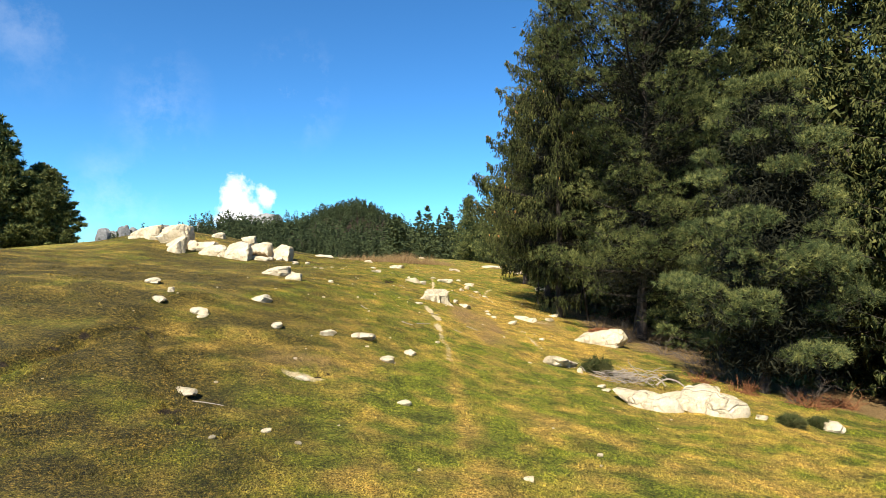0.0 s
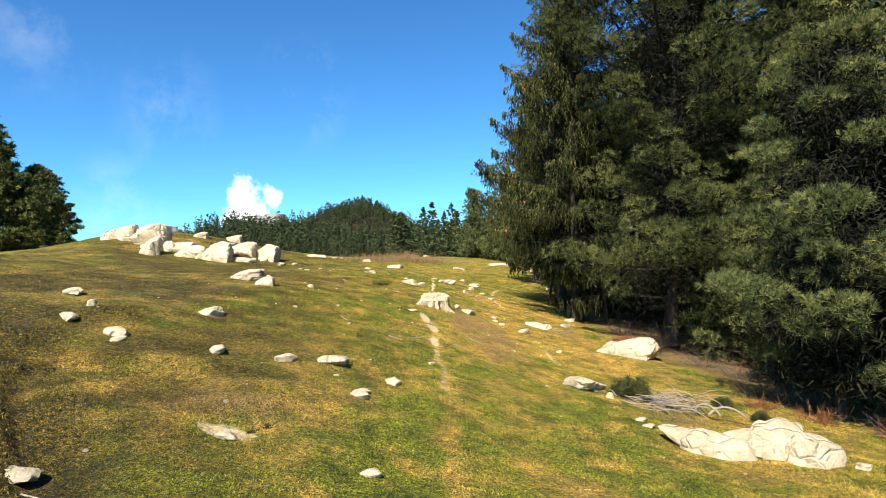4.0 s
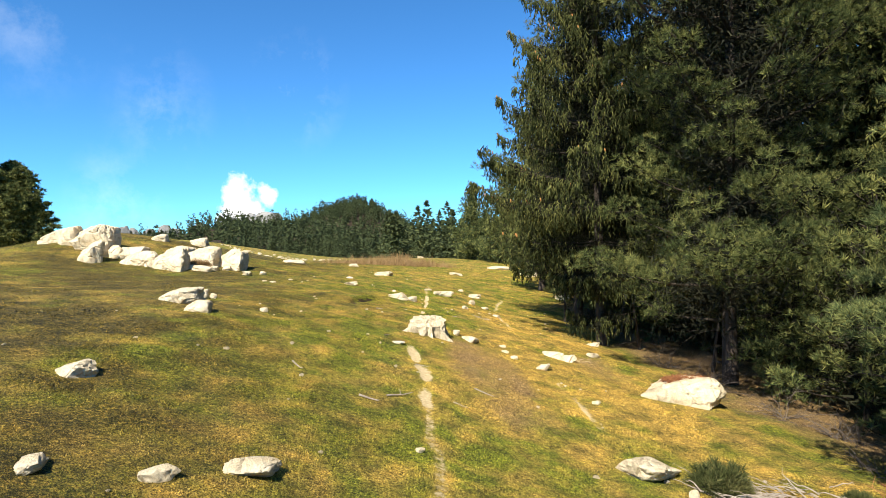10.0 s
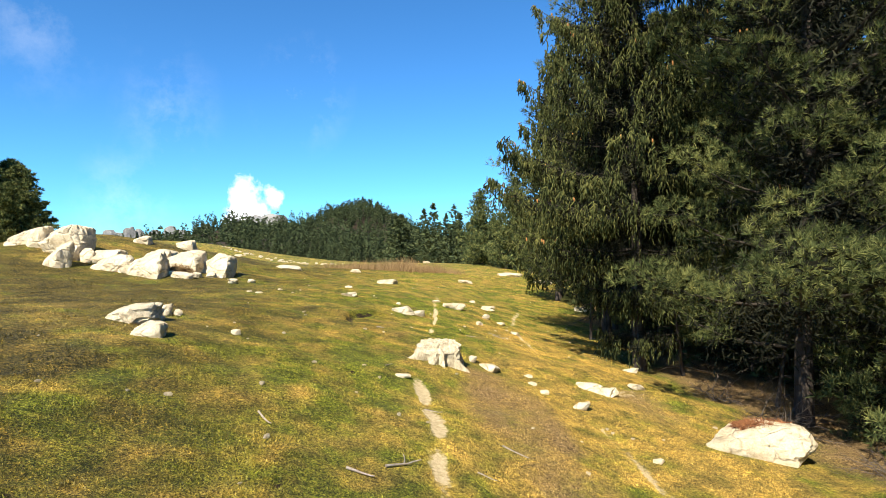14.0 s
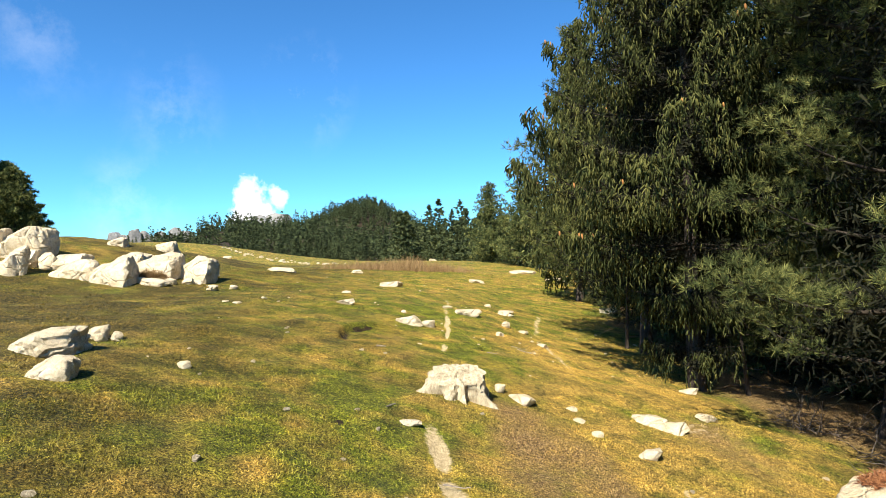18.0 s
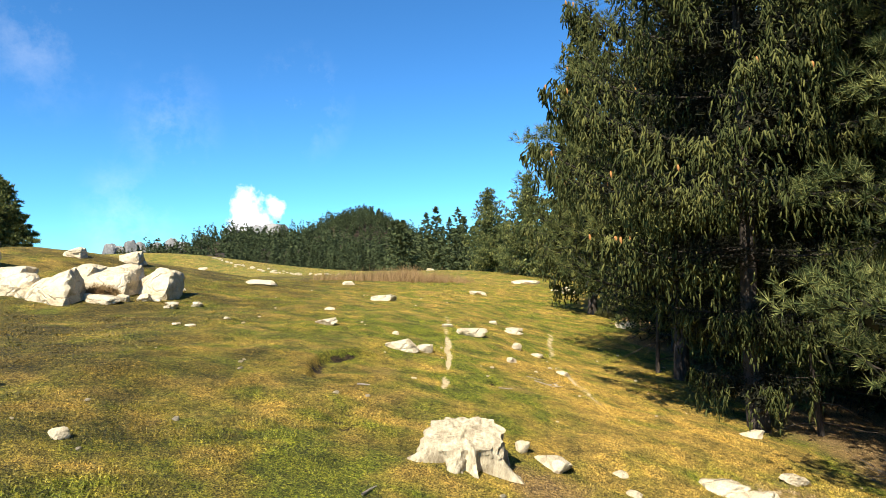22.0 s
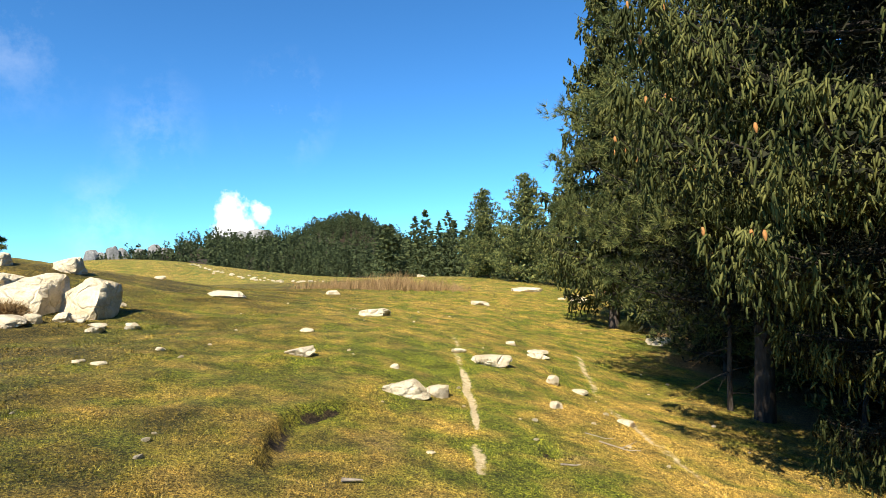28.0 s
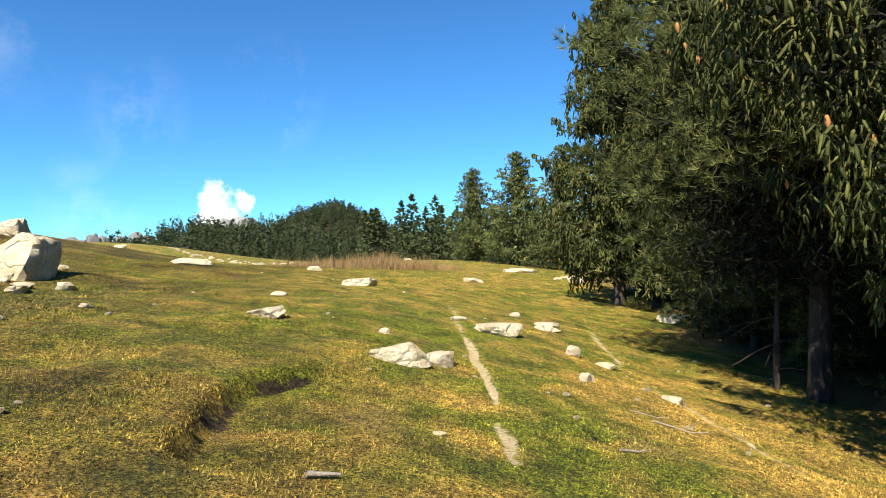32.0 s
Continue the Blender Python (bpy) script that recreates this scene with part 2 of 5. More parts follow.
def turf_colour(nt, pos):
    """Green, yellow and dry brown turf, in patches of several sizes."""
    green = ramp(nt, noise_node(nt, 34.0, 6, 0.80, pos), (0.36, (0.030, 0.044, 0.007)), (0.50, (0.122, 0.164, 0.018)), (0.63, (0.35, 0.36, 0.064)))
    dry = ramp(nt, noise_node(nt, 36.0, 6, 0.80, pos), (0.35, (0.110, 0.072, 0.026)), (0.50, (0.41, 0.285, 0.100)), (0.64, (0.58, 0.45, 0.21)))
    wide = noise_node(nt, 0.33, 3, 0.55, pos)
    mid = noise_node(nt, 1.9, 2.5, 0.55, pos)
    fac = calc(nt, "ADD", calc(nt, "MULTIPLY", calc(nt, "SUBTRACT", wide, 0.5), 2.0), 0.48)
    fac = calc(nt, "ADD", fac, calc(nt, "MULTIPLY", calc(nt, "SUBTRACT", mid, 0.5), 3.4))
    masks = attribute(nt, "turf")
    split = nt.nodes.new("ShaderNodeSeparateColor")
    nt.links.new(masks.outputs["Color"], split.inputs[0])
    fac = calc(nt, "ADD", fac, calc(nt, "SUBTRACT", split.outputs[1], 0.5))
    fac = calc(nt, "ADD", fac, 0.0, True)
    colour = mixed(nt, fac, green, dry)
    heath = ramp(nt, noise_node(nt, 26.0, 6, 0.78, pos), (0.38, (0.014, 0.016, 0.005)), (0.50, (0.068, 0.062, 0.016)), (0.63, (0.27, 0.19, 0.062)))
    colour = mixed(nt, attribute(nt, "heath").outputs["Fac"], colour, heath)
    clumps = ramp(nt, noise_node(nt, 2.6, 4, 0.62, pos), (0.34, (0.50, 0.54, 0.50)), (0.50, (0.94, 0.94, 0.94)), (0.66, (1.24, 1.20, 1.1)))
    colour = mixed(nt, 1.0, colour, clumps, "MULTIPLY")
    tussock = ramp(nt, noise_node(nt, 15.0, 3, 0.65, pos), (0.38, (0.66, 0.68, 0.66)), (0.50, (1, 1, 1)), (0.62, (1.28, 1.25, 1.2)))
    colour = mixed(nt, 1.0, colour, tussock, "MULTIPLY")
    fleck = ramp(nt, noise_node(nt, 95.0, 2, 0.6, pos), (0.57, (0, 0, 0)), (0.66, (1, 1, 1)))
    colour = mixed(nt, calc(nt, "MULTIPLY", fleck, 0.24), colour, (0.60, 0.48, 0.20))
    gap = ramp(nt, noise_node(nt, 80.0, 2, 0.6, pos), (0.36, (0.30, 0.33, 0.28)), (0.46, (1, 1, 1)))
    colour = mixed(nt, 1.0, colour, gap, "MULTIPLY")
    colour = mixed(nt, 1.0, colour, (1.42, 1.28, 0.68), "MULTIPLY")
    soil = ramp(nt, noise_node(nt, 22.0, 5, 0.7, pos), (0.3, (0.46, 0.33, 0.16)), (0.6, (0.70, 0.55, 0.31)), (0.8, (0.80, 0.66, 0.42)))
    litter = ramp(nt, noise_node(nt, 30.0, 5, 0.75, pos), (0.36, (0.085, 0.050, 0.019)), (0.52, (0.34, 0.21, 0.080)), (0.66, (0.62, 0.43, 0.19)))
    edge = noise_node(nt, 11.0, 4, 0.7, pos)
    bare = calc(nt, "MULTIPLY", calc(nt, "SUBTRACT", calc(nt, "ADD", split.outputs[0], calc(nt, "MULTIPLY", edge, 1.0)), 0.84), 4.0, True)
    under = calc(nt, "MULTIPLY", calc(nt, "SUBTRACT", calc(nt, "ADD", split.outputs[2], calc(nt, "MULTIPLY", edge, 0.7)), 0.62), 2.5, True)
    colour = mixed(nt, under, colour, litter)
    colour = mixed(nt, bare, colour, soil)
    # one dark colour for exposed earth and for shadow in pits and banks
    soil_shade = ramp(nt, noise_node(nt, 26.0, 5, 0.7, pos), (0.38, (0.016, 0.011, 0.006)), (0.64, (0.085, 0.055, 0.026)))
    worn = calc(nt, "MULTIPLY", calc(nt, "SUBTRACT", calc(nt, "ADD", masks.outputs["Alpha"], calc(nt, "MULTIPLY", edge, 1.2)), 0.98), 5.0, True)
    return mixed(nt, worn, colour, soil_shade)


def make_turf():
    m, nt, bsdf = material("turf", 0.95)
    pos = place_of(nt)
    thatch = ramp(nt, noise_node(nt, 62.0, 3, 0.65, pos), (0.40, (0.24, 0.24, 0.22)), (0.56, (1, 1, 1)))
    kinds = nt.nodes.new("ShaderNodeSeparateColor")
    nt.links.new(attribute(nt, "turf").outputs["Color"], kinds.inputs[0])
    sward = calc(nt, "SUBTRACT", 1.0, calc(nt, "MULTIPLY", kinds.outputs[0], 2.0, True))
    nt.links.new(mixed(nt, sward, turf_colour(nt, pos), thatch, "MULTIPLY"), bsdf.inputs["Base Color"])
    fine = calc(nt, "ADD", noise_node(nt, 55.0, 6, 0.75, pos), calc(nt, "MULTIPLY", noise_node(nt, 7.0, 4, 0.6, pos), 1.6))
    bumped(nt, bsdf, fine, 1.0, 0.035)
    return m


def make_rock():
    m, nt, bsdf = material("pale_granite", 0.85)
    pos = nt.nodes.new("ShaderNodeTexCoord").outputs["Object"]
    base = ramp(nt, noise_node(nt, 3.0, 6, 0.65, pos), (0.30, (0.46, 0.355, 0.21)), (0.5, (0.68, 0.565, 0.375)), (0.70, (0.76, 0.65, 0.46)))
    lichen = ramp(nt, noise_node(nt, 9.0, 6, 0.7, pos), (0.54, (0, 0, 0)), (0.66, (1, 1, 1)))
    base = mixed(nt, calc(nt, "MULTIPLY", lichen, 0.36), base, (0.27, 0.22, 0.145))
    speck = ramp(nt, noise_node(nt, 60.0, 3, 0.6, pos), (0.35, (0.45, 0.43, 0.40)), (0.55, (1, 1, 1)))
    base = mixed(nt, 0.36, base, speck, "MULTIPLY")
    bend = nt.nodes.new("ShaderNodeTexNoise")
    bend.inputs["Scale"].default_value = 3.0
    nt.links.new(pos, bend.inputs["Vector"])
    bent_pos = mixed(nt, 0.22, pos, bend.outputs["Color"])
    cracks = nt.nodes.new("ShaderNodeTexVoronoi")
    cracks.feature = "DISTANCE_TO_EDGE"
    cracks.inputs["Scale"].default_value = 2.9
    nt.links.new(bent_pos, cracks.inputs["Vector"])
    crack = calc(nt, "MULTIPLY", cracks.outputs["Distance"], 16.0, True)
    seam = ramp(nt, calc(nt, "ADD", crack, calc(nt, "MULTIPLY", noise_node(nt, 2.0, 2, 0.5, pos), 0.9)), (0.30, (0.22, 0.17, 0.11)), (0.48, (1, 1, 1)))
    base = mixed(nt, 1.0, base, seam, "MULTIPLY")
    nt.links.new(base, bsdf.inputs["Base Color"])
    bumped(nt, bsdf, calc(nt, "ADD", noise_node(nt, 14.0, 8, 0.7, pos), calc(nt, "MULTIPLY", crack, 0.45)), 1.0, 0.06)
    return m


def make_bark(name, low, high):
    m, nt, bsdf = material(name, 0.92)
    pos = nt.nodes.new("ShaderNodeTexCoord").outputs["Object"]
    stretch = nt.nodes.new("ShaderNodeMapping")
    stretch.inputs["Scale"].default_value = (9, 9, 2.0)
    nt.links.new(pos, stretch.inputs["Vector"])
    n = noise_node(nt, 2.2, 6, 0.7, stretch.outputs[0])
    nt.links.new(ramp(nt, n, (0.3, low), (0.7, high)), bsdf.inputs["Base Color"])
    bumped(nt, bsdf, n, 1.0, 0.03)
    return m


def make_needles(name, dark, mid, tip, translucent=0.25):
    """Needle foliage: each needle has its own shade; a little light comes through."""
    m, nt, bsdf = material(name, 0.8)
    bsdf.inputs["Specular IOR Level"].default_value = 0.08
    pos = nt.nodes.new("ShaderNodeTexCoord").outputs["Object"]
    geo = nt.nodes.new("ShaderNodeNewGeometry")
    v = calc(nt, "ADD", calc(nt, "MULTIPLY", geo.outputs["Random Per Island"], 0.22), calc(nt, "MULTIPLY", noise_node(nt, 0.8, 2, 0.5, pos), 0.40))
    v = calc(nt, "ADD", v, calc(nt, "MULTIPLY", noise_node(nt, 4.6, 2, 0.5, pos), 0.55))
    colour = ramp(nt, v, (0.36, dark), (0.56, mid), (0.80, tip))
    nt.links.new(colour, bsdf.inputs["Base Color"])
    through_leaf = nt.nodes.new("ShaderNodeBsdfTranslucent")
    nt.links.new(colour, through_leaf.inputs["Color"])
    mix = nt.nodes.new("ShaderNodeMixShader")
    mix.inputs[0].default_value = translucent
    nt.links.new(bsdf.outputs[0], mix.inputs[1])
    nt.links.new(through_leaf.outputs[0], mix.inputs[2])
    nt.links.new(mix.outputs[0], nt.nodes["Material Output"].inputs["Surface"])
    return m


def make_plain(name, low, high, scale=12.0, rough=0.85):
    m, nt, bsdf = material(name, rough)
    pos = nt.nodes.new("ShaderNodeTexCoord").outputs["Object"]
    n = noise_node(nt, scale, 5, 0.65, pos)
    rnd = nt.nodes.new("ShaderNodeNewGeometry").outputs["Random Per Island"]
    n = calc(nt, "ADD", calc(nt, "MULTIPLY", n, 0.6), calc(nt, "MULTIPLY", rnd, 0.4))
    nt.links.new(ramp(nt, n, (0.3, low), (0.7, high)), bsdf.inputs["Base Color"])
    return m


TURF = make_turf()
ROCK = make_rock()
BARK = make_bark("pine_bark", (0.022, 0.017, 0.013), (0.09, 0.070, 0.054))
GREY_WOOD = make_bark("weathered_wood", (0.20, 0.16, 0.12), (0.46, 0.39, 0.31))
PINE = make_needles("blue_pine_needles", (0.012, 0.018, 0.007), (0.068, 0.086, 0.028), (0.27, 0.262, 0.082), 0.02)
BLUE_PINE = make_needles("bluish_pine_needles", (0.012, 0.019, 0.008), (0.070, 0.094, 0.035), (0.33, 0.32, 0.10), 0.02)
SPRUCE = make_needles("spruce_needles", (0.012, 0.016, 0.005), (0.050, 0.058, 0.018), (0.155, 0.15, 0.044), 0.03)
# darker copy of the bark: shade within the crowns is put into its colour
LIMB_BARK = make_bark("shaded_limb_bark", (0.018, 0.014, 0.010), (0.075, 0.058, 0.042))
# inner twigs, coloured near black to stand in for the shade inside crowns
INNER_SHADE = make_plain("inner_twig_shade", (0.006, 0.007, 0.003), (0.024, 0.024, 0.010), 9.0, 0.95)
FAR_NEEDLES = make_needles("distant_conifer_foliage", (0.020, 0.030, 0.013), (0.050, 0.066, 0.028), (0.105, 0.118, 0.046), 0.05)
REED = make_plain("dry_reed", (0.13, 0.075, 0.032), (0.38, 0.25, 0.11))
CONE = make_plain("spruce_cone_brown", (0.22, 0.085, 0.025), (0.52, 0.25, 0.08), 30.0)
SHRUB = make_needles("juniper_foliage", (0.035, 0.045, 0.014), (0.085, 0.095, 0.032), (0.20, 0.185, 0.07))

# ---------------------------------------------------------------- the ground
def spaced(edges, steps):
    """Grid lines with a step for each stretch between edges."""
    out = [np.arange(a, b, s) for a, b, s in zip(edges[:-1], edges[1:], steps)]
    return np.concatenate([*out, [edges[-1]]])


LITTER_LINE = ((3.9, 25.0), (4.1, 21.5), (4.8, 17.5), (5.7, 14.5), (7.0, 11.5), (9.5, 8.0))   # edge of the needle litter, x at y


def gauss(x, y, cx, cy, sx, sy):
    return np.exp(-((x - cx) / sx) ** 2 - ((y - cy) / sy) ** 2)


def left_path(y):
    return np.interp(y, (3, 6, 8, 11, 13, 14.6, 15.7, 16.4, 17.4, 20.3, 21.3, 23, 24.5, 26, 28.5, 33), (0.3, 0.27, 0.23, 0.16, 0.0, -0.09, -0.2, -0.32, -0.47, -0.50, -0.44, -0.38, -0.38, -0.42, -0.43, -0.2))


def right_path(y):
    return np.interp(y, (12, 15, 15.6, 17, 20, 22.5, 24, 26, 28, 29.2, 33), (2.35, 2.28, 2.27, 2.1, 1.95, 1.76, 1.64, 1.7, 2.0, 2.18, 2.5))


def band(y, *spans):
    """1 where y lies in one of the spans, with soft ends."""
    return np.max([1 / (1 + np.exp(-(y - a) * 14)) / (1 + np.exp((y - b) * 14)) for a, b in spans], 0)


def turf_masks(x, y):
    """Bare soil, dryness, needle litter, and dark worn earth with the shadow of banks in it, over the ground, each
    0..1.
    """
    wob = 0.05 * value_noise(x, y, 0.5, 11)
    broad = np.interp(y, (16, 20, 22), (0.095, 0.075, 0.055)) * (1 + 0.35 * value_noise(x, y, 0.35, 14))
    left = np.exp(-((x - left_path(y) + wob) / broad) ** 2) * band(y, (14.0, 14.75), (15.05, 16.1), (16.3, 17.35), (21.0, 21.9), (22.3, 25.4)) * (0.9 + 0.25 * value_noise(x, y, 0.4, 12))
    left = np.maximum(left, 0.45 * np.exp(-((x - left_path(y) + wob) / 0.095) ** 2) * band(y, (11.0, 14.0), (25.4, 29.0)))
    right = np.exp(-((x - right_path(y) + wob) / 0.08) ** 2) * np.clip(0.75 + 0.6 * value_noise(x, y, 1.1, 13), 0, 1) * band(y, (14.6, 17.4), (21.6, 25.0), (25.6, 30.0))
    bare = np.maximum(left, 0.66 * right)
    bare = np.maximum(bare, 0.85 * gauss(x, y, -1.85, 8.3, 0.30, 0.16))
    bare = np.maximum(bare, 0.42 * gauss(x, y, 2.9, 19.5, 0.75, 0.42))
    dry = 0.46 + 0 * x
    dry = dry + 0.95 * gauss(x, y, 0.85, 16.9, 0.8, 2.3) + 0.22 * gauss(x, y, -2.2, 9.2, 1.5, 0.8) + 0.28 * gauss(x, y, -6.5, 13.5, 4.0, 2.5)
    dry = dry + 0.60 * gauss(x, y, 3.5, 18.5, 1.2, 6.0) + 0.12 * gauss(x, y, 1.0, 4.5, 3.0, 0.8) + 0.25 * gauss(x, y, -1.0, 21.5, 0.7, 1.3) + 0.22 * gauss(x, y, 1.2, 22.5, 0.6, 1.6) + 0.40 * gauss(x, y, 2.4, 22.0, 0.9, 2.5)
    dry = dry + 0.30 * terrace_line(x, y) + 0.15 * gauss(x, y, -9.0, 18.0, 2.5, 2.0) + 0.2 * gauss(x, y, -12.0, 32.0, 4.0, 2.0)
    dry = dry + 0.55 * np.exp(-((x - left_path(y) + wob) / 0.11) ** 2) * band(y, (2.0, 13.6)) + 0.30 * gauss(x, y, 0.6, 5.2, 0.5, 0.5) + 0.2 * gauss(x, y, -1.9, 8.9, 0.8, 0.9)
    dry = dry - 0.45 * gauss(x, y, -3.3, 7.0, 1.8, 1.3) - 0.25 * gauss(x, y, -5.5, 10.5, 1.5, 1.5) - 0.22 * gauss(x, y, 0.3, 11.0, 0.9, 3.5) - 0.28 * gauss(x, y, 2.5, 12.0, 1.0, 2.6) - 0.2 * gauss(x, y, 4.0, 9.0, 1.5, 1.0)
    dry = dry - 0.25 * gauss(x, y, -3.0, 20.0, 2.2, 4.5) - 0.3 * gauss(x, y, -9.0, 24.5, 3.0, 1.5) - 0.35 * gauss(x, y, 0.15, 22.5, 0.45, 3.0) - 0.3 * gauss(x, y, -0.2, 9.0, 0.9, 4.0) - 0.3 * gauss(x, y, -1.2, 16.5, 0.6, 2.5) - 0.15 * gauss(x, y, 0.0, 32.0, 6.0, 4.0)
    ys, xs = [p[1] for p in LITTER_LINE][::-1], [p[0] for p in LITTER_LINE][::-1]
    edge = np.where(y > 25, 3.9 + (y - 25) * 0.12, np.interp(y, ys, xs))
    edge = edge + 0.7 * value_noise(x, y, 2.2, 61) + 0.3 * value_noise(x, y, 0.7, 62)
    litter = np.clip((x - edge + 0.3) / 1.8, 0, 1) * (y < 62)
    litter = np.maximum(litter, (0.58 + 0.16 * value_noise(x, y, 0.5, 63)) * np.exp(-((x - np.interp(y, (13, 16, 19), (1.5, 0.95, 0.55)) + 0.2 * value_noise(x, y, 0.7, 64)) / 0.68) ** 4) * np.clip((y - 13.4) / 1.5, 0, 1) * np.clip((19.2 - y) / 0.5, 0, 1) + 0.42 * gauss(x, y, 3.3, 18.6, 0.9, 1.6) + 0.30 * gauss(x, y, 2.9, 19.5, 0.8, 0.5) + 0.30 * gauss(x, y, 5.3, 16.6, 0.5, 1.0) + 0.50 * gauss(x, y, -2.0, 9.0, 0.9, 0.7) + 0.55 * gauss(x, y, 3.75, 12.2, 0.75, 0.75) + 0.40 * gauss(x, y, -1.2, 21.5, 0.5, 0.8) + 0.45 * gauss(x, y, 0.6, 21.9, 0.4, 0.4))
    far = np.clip((y - 100) / 14, 0, 1)
    # terrace and bank edges darkened here: bare earth and painted shadow together
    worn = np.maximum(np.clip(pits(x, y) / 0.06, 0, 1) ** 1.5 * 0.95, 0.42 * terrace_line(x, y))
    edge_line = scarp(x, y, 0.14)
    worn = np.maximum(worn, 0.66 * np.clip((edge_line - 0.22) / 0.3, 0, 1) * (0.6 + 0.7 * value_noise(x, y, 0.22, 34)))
    return np.clip(bare, 0, 1), np.clip(dry - 0.5 * far, 0, 1), litter, np.maximum(worn, far)


def heath_of(x, y):
    """Where the sward gives way to dark low heath: the slope that rises beside the walk."""
    slope = 1.0 / (1 + np.exp((x + 1.9 + 0.10 * (y - 8)) * 2.2)) / (1 + np.exp((y - 17.5) * 0.9))
    rise = 0.62 / (1 + np.exp((x + 3.6) * 1.2)) * (y < 60)
    patch = 0.5 * gauss(x, y, -2.6, 20.3, 1.3, 2.6) + 0.5 * gauss(x, y, -8.0, 22.0, 3.0, 2.0) + 0.35 * gauss(x, y, -1.2, 12.5, 0.9, 2.0)
    h = np.maximum(slope, rise) + patch - 0.15 * gauss(x, y, -2.3, 9.3, 1.3, 0.8) - 0.6 * terrace_line(x, y) - 0.25 * gauss(x, y, -4.4, 11.0, 1.6, 0.9)
    return np.clip(h * (1 + 0.6 * value_noise(x, y, 1.1, 41) + 0.7 * value_noise(x, y, 0.42, 42)), 0, 1)


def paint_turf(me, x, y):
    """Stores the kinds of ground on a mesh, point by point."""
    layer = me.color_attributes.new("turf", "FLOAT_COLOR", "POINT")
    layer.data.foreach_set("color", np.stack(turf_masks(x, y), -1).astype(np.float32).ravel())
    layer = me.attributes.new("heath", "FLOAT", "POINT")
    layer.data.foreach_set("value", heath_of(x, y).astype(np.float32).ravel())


def build_ground():
    xs = spaced((-2600, -900, -320, -110, -40, -14, -5, -2.6, -1.2, 0.8, 5, 9, 30, 90, 300, 900, 2600), (170, 58, 15, 4.5, 0.9, 0.35, 0.055, 0.035, 0.06, 0.11, 0.35, 0.9, 4.5, 15, 58, 170))
    ys = spaced((-600, -150, -30, -4, 2, 18.4, 22.6, 30, 42, 70, 140, 340, 760, 1500, 3200), (90, 20, 1.6, 0.25, 0.12, 0.05, 0.14, 0.25, 0.7, 2.5, 9, 14, 60, 170))
    gx, gy = np.meshgrid(xs, ys)
    gz = rough_ground(gx, gy)
    bare, dry, litter, worn = turf_masks(gx, gy)
    gz = gz - 0.035 * bare
    nx, ny = len(xs), len(ys)
    idx = np.arange(nx * ny).reshape(ny, nx)
    quads = np.stack([idx[:-1, :-1], idx[:-1, 1:], idx[1:, 1:], idx[1:, :-1]], -1).reshape(-1, 4)
    me = mesh_of("ground", np.stack([gx, gy, gz], -1).reshape(-1, 3), quads, True)
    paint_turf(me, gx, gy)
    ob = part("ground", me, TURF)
    return tagged(ob, "rolling alpine pasture of short green and dry turf", "ground", kind="structure")


build_ground()


# ---------------------------------------------------------------- rocks
def rock_mesh(name, size, seed, flat=0.0, cuts=14, detail=3, blocky=0.5, planes=(), soft=24.0):
    """A broken, weathered stone: the solid that random planes leave, its edges worn, its faces rough. size: width, depth, height."""
    rng = np.random.default_rng(seed)
    bm = bmesh.new()
    bmesh.ops.create_icosphere(bm, subdivisions=detail, radius=1.0)
    way = np.array([v.co[:] for v in bm.verts])
    faces = np.array([[v.index for v in f.verts] for f in bm.faces])
    bm.free()
    normals = rng.normal(size=(cuts, 3)) * (1, 1, 0.7)
    offs = rng.uniform(0.62, 1.0, cuts)
    box = [(1, 0, 0.1), (-1, 0, 0.2), (0, 1, 0.1), (0, -1, 0.2)] if blocky > 0.6 else []
    for p in [*box, *planes]:
        normals = np.concatenate([normals, [p[:3]]])
        offs = np.concatenate([offs, [p[3] if len(p) > 3 else rng.uniform(0.75, 0.95)]])
    normals = np.concatenate([normals, [[rng.normal() * 0.12, rng.normal() * 0.12, 1.0]]])
    offs = np.concatenate([offs, [0.82 - 0.35 * flat]])
    normals /= np.linalg.norm(normals, axis=1)[:, None]
    dot = way @ normals.T
    reach = np.where(dot > 0.05, offs / np.maximum(dot, 0.05), 9.0)
    reach = -np.log(np.exp(-reach * soft).sum(1)) / soft
    co = way * np.clip(reach, 0.35, 1.5)[:, None]
    s1, s2 = rng.uniform(0, 50, 3), rng.uniform(0, 50, 3)
    for k in range(len(co)):
        p = Vector(co[k])
        ridge = abs(noise.noise(p * 2.2 + Vector(s2)))
        ledge = noise.noise(Vector((p.x * 1.3, p.y * 1.3, p.z * 6.5)) + Vector(s1))
        d = 0.12 * noise.noise(p * 1.5 + Vector(s1)) - 0.10 * max(0.0, 0.10 - ridge) / 0.10 + 0.035 * ledge + 0.05 * noise.noise(p * 4.5 + Vector(s2)) + 0.03 * noise.noise(p * 11.0 + Vector(s1))
        co[k] *= 1 + d
    co[:, 2] = np.maximum(co[:, 2], -0.7)
    lo, hi = co.min(0), co.max(0)
    co = (co - (lo + hi) / 2) / (hi - lo) * np.asarray(size)
    me = mesh_of(name, co, faces, True)
    me.set_sharp_from_angle(angle=radians(30))
    me.materials.append(ROCK)
    return me


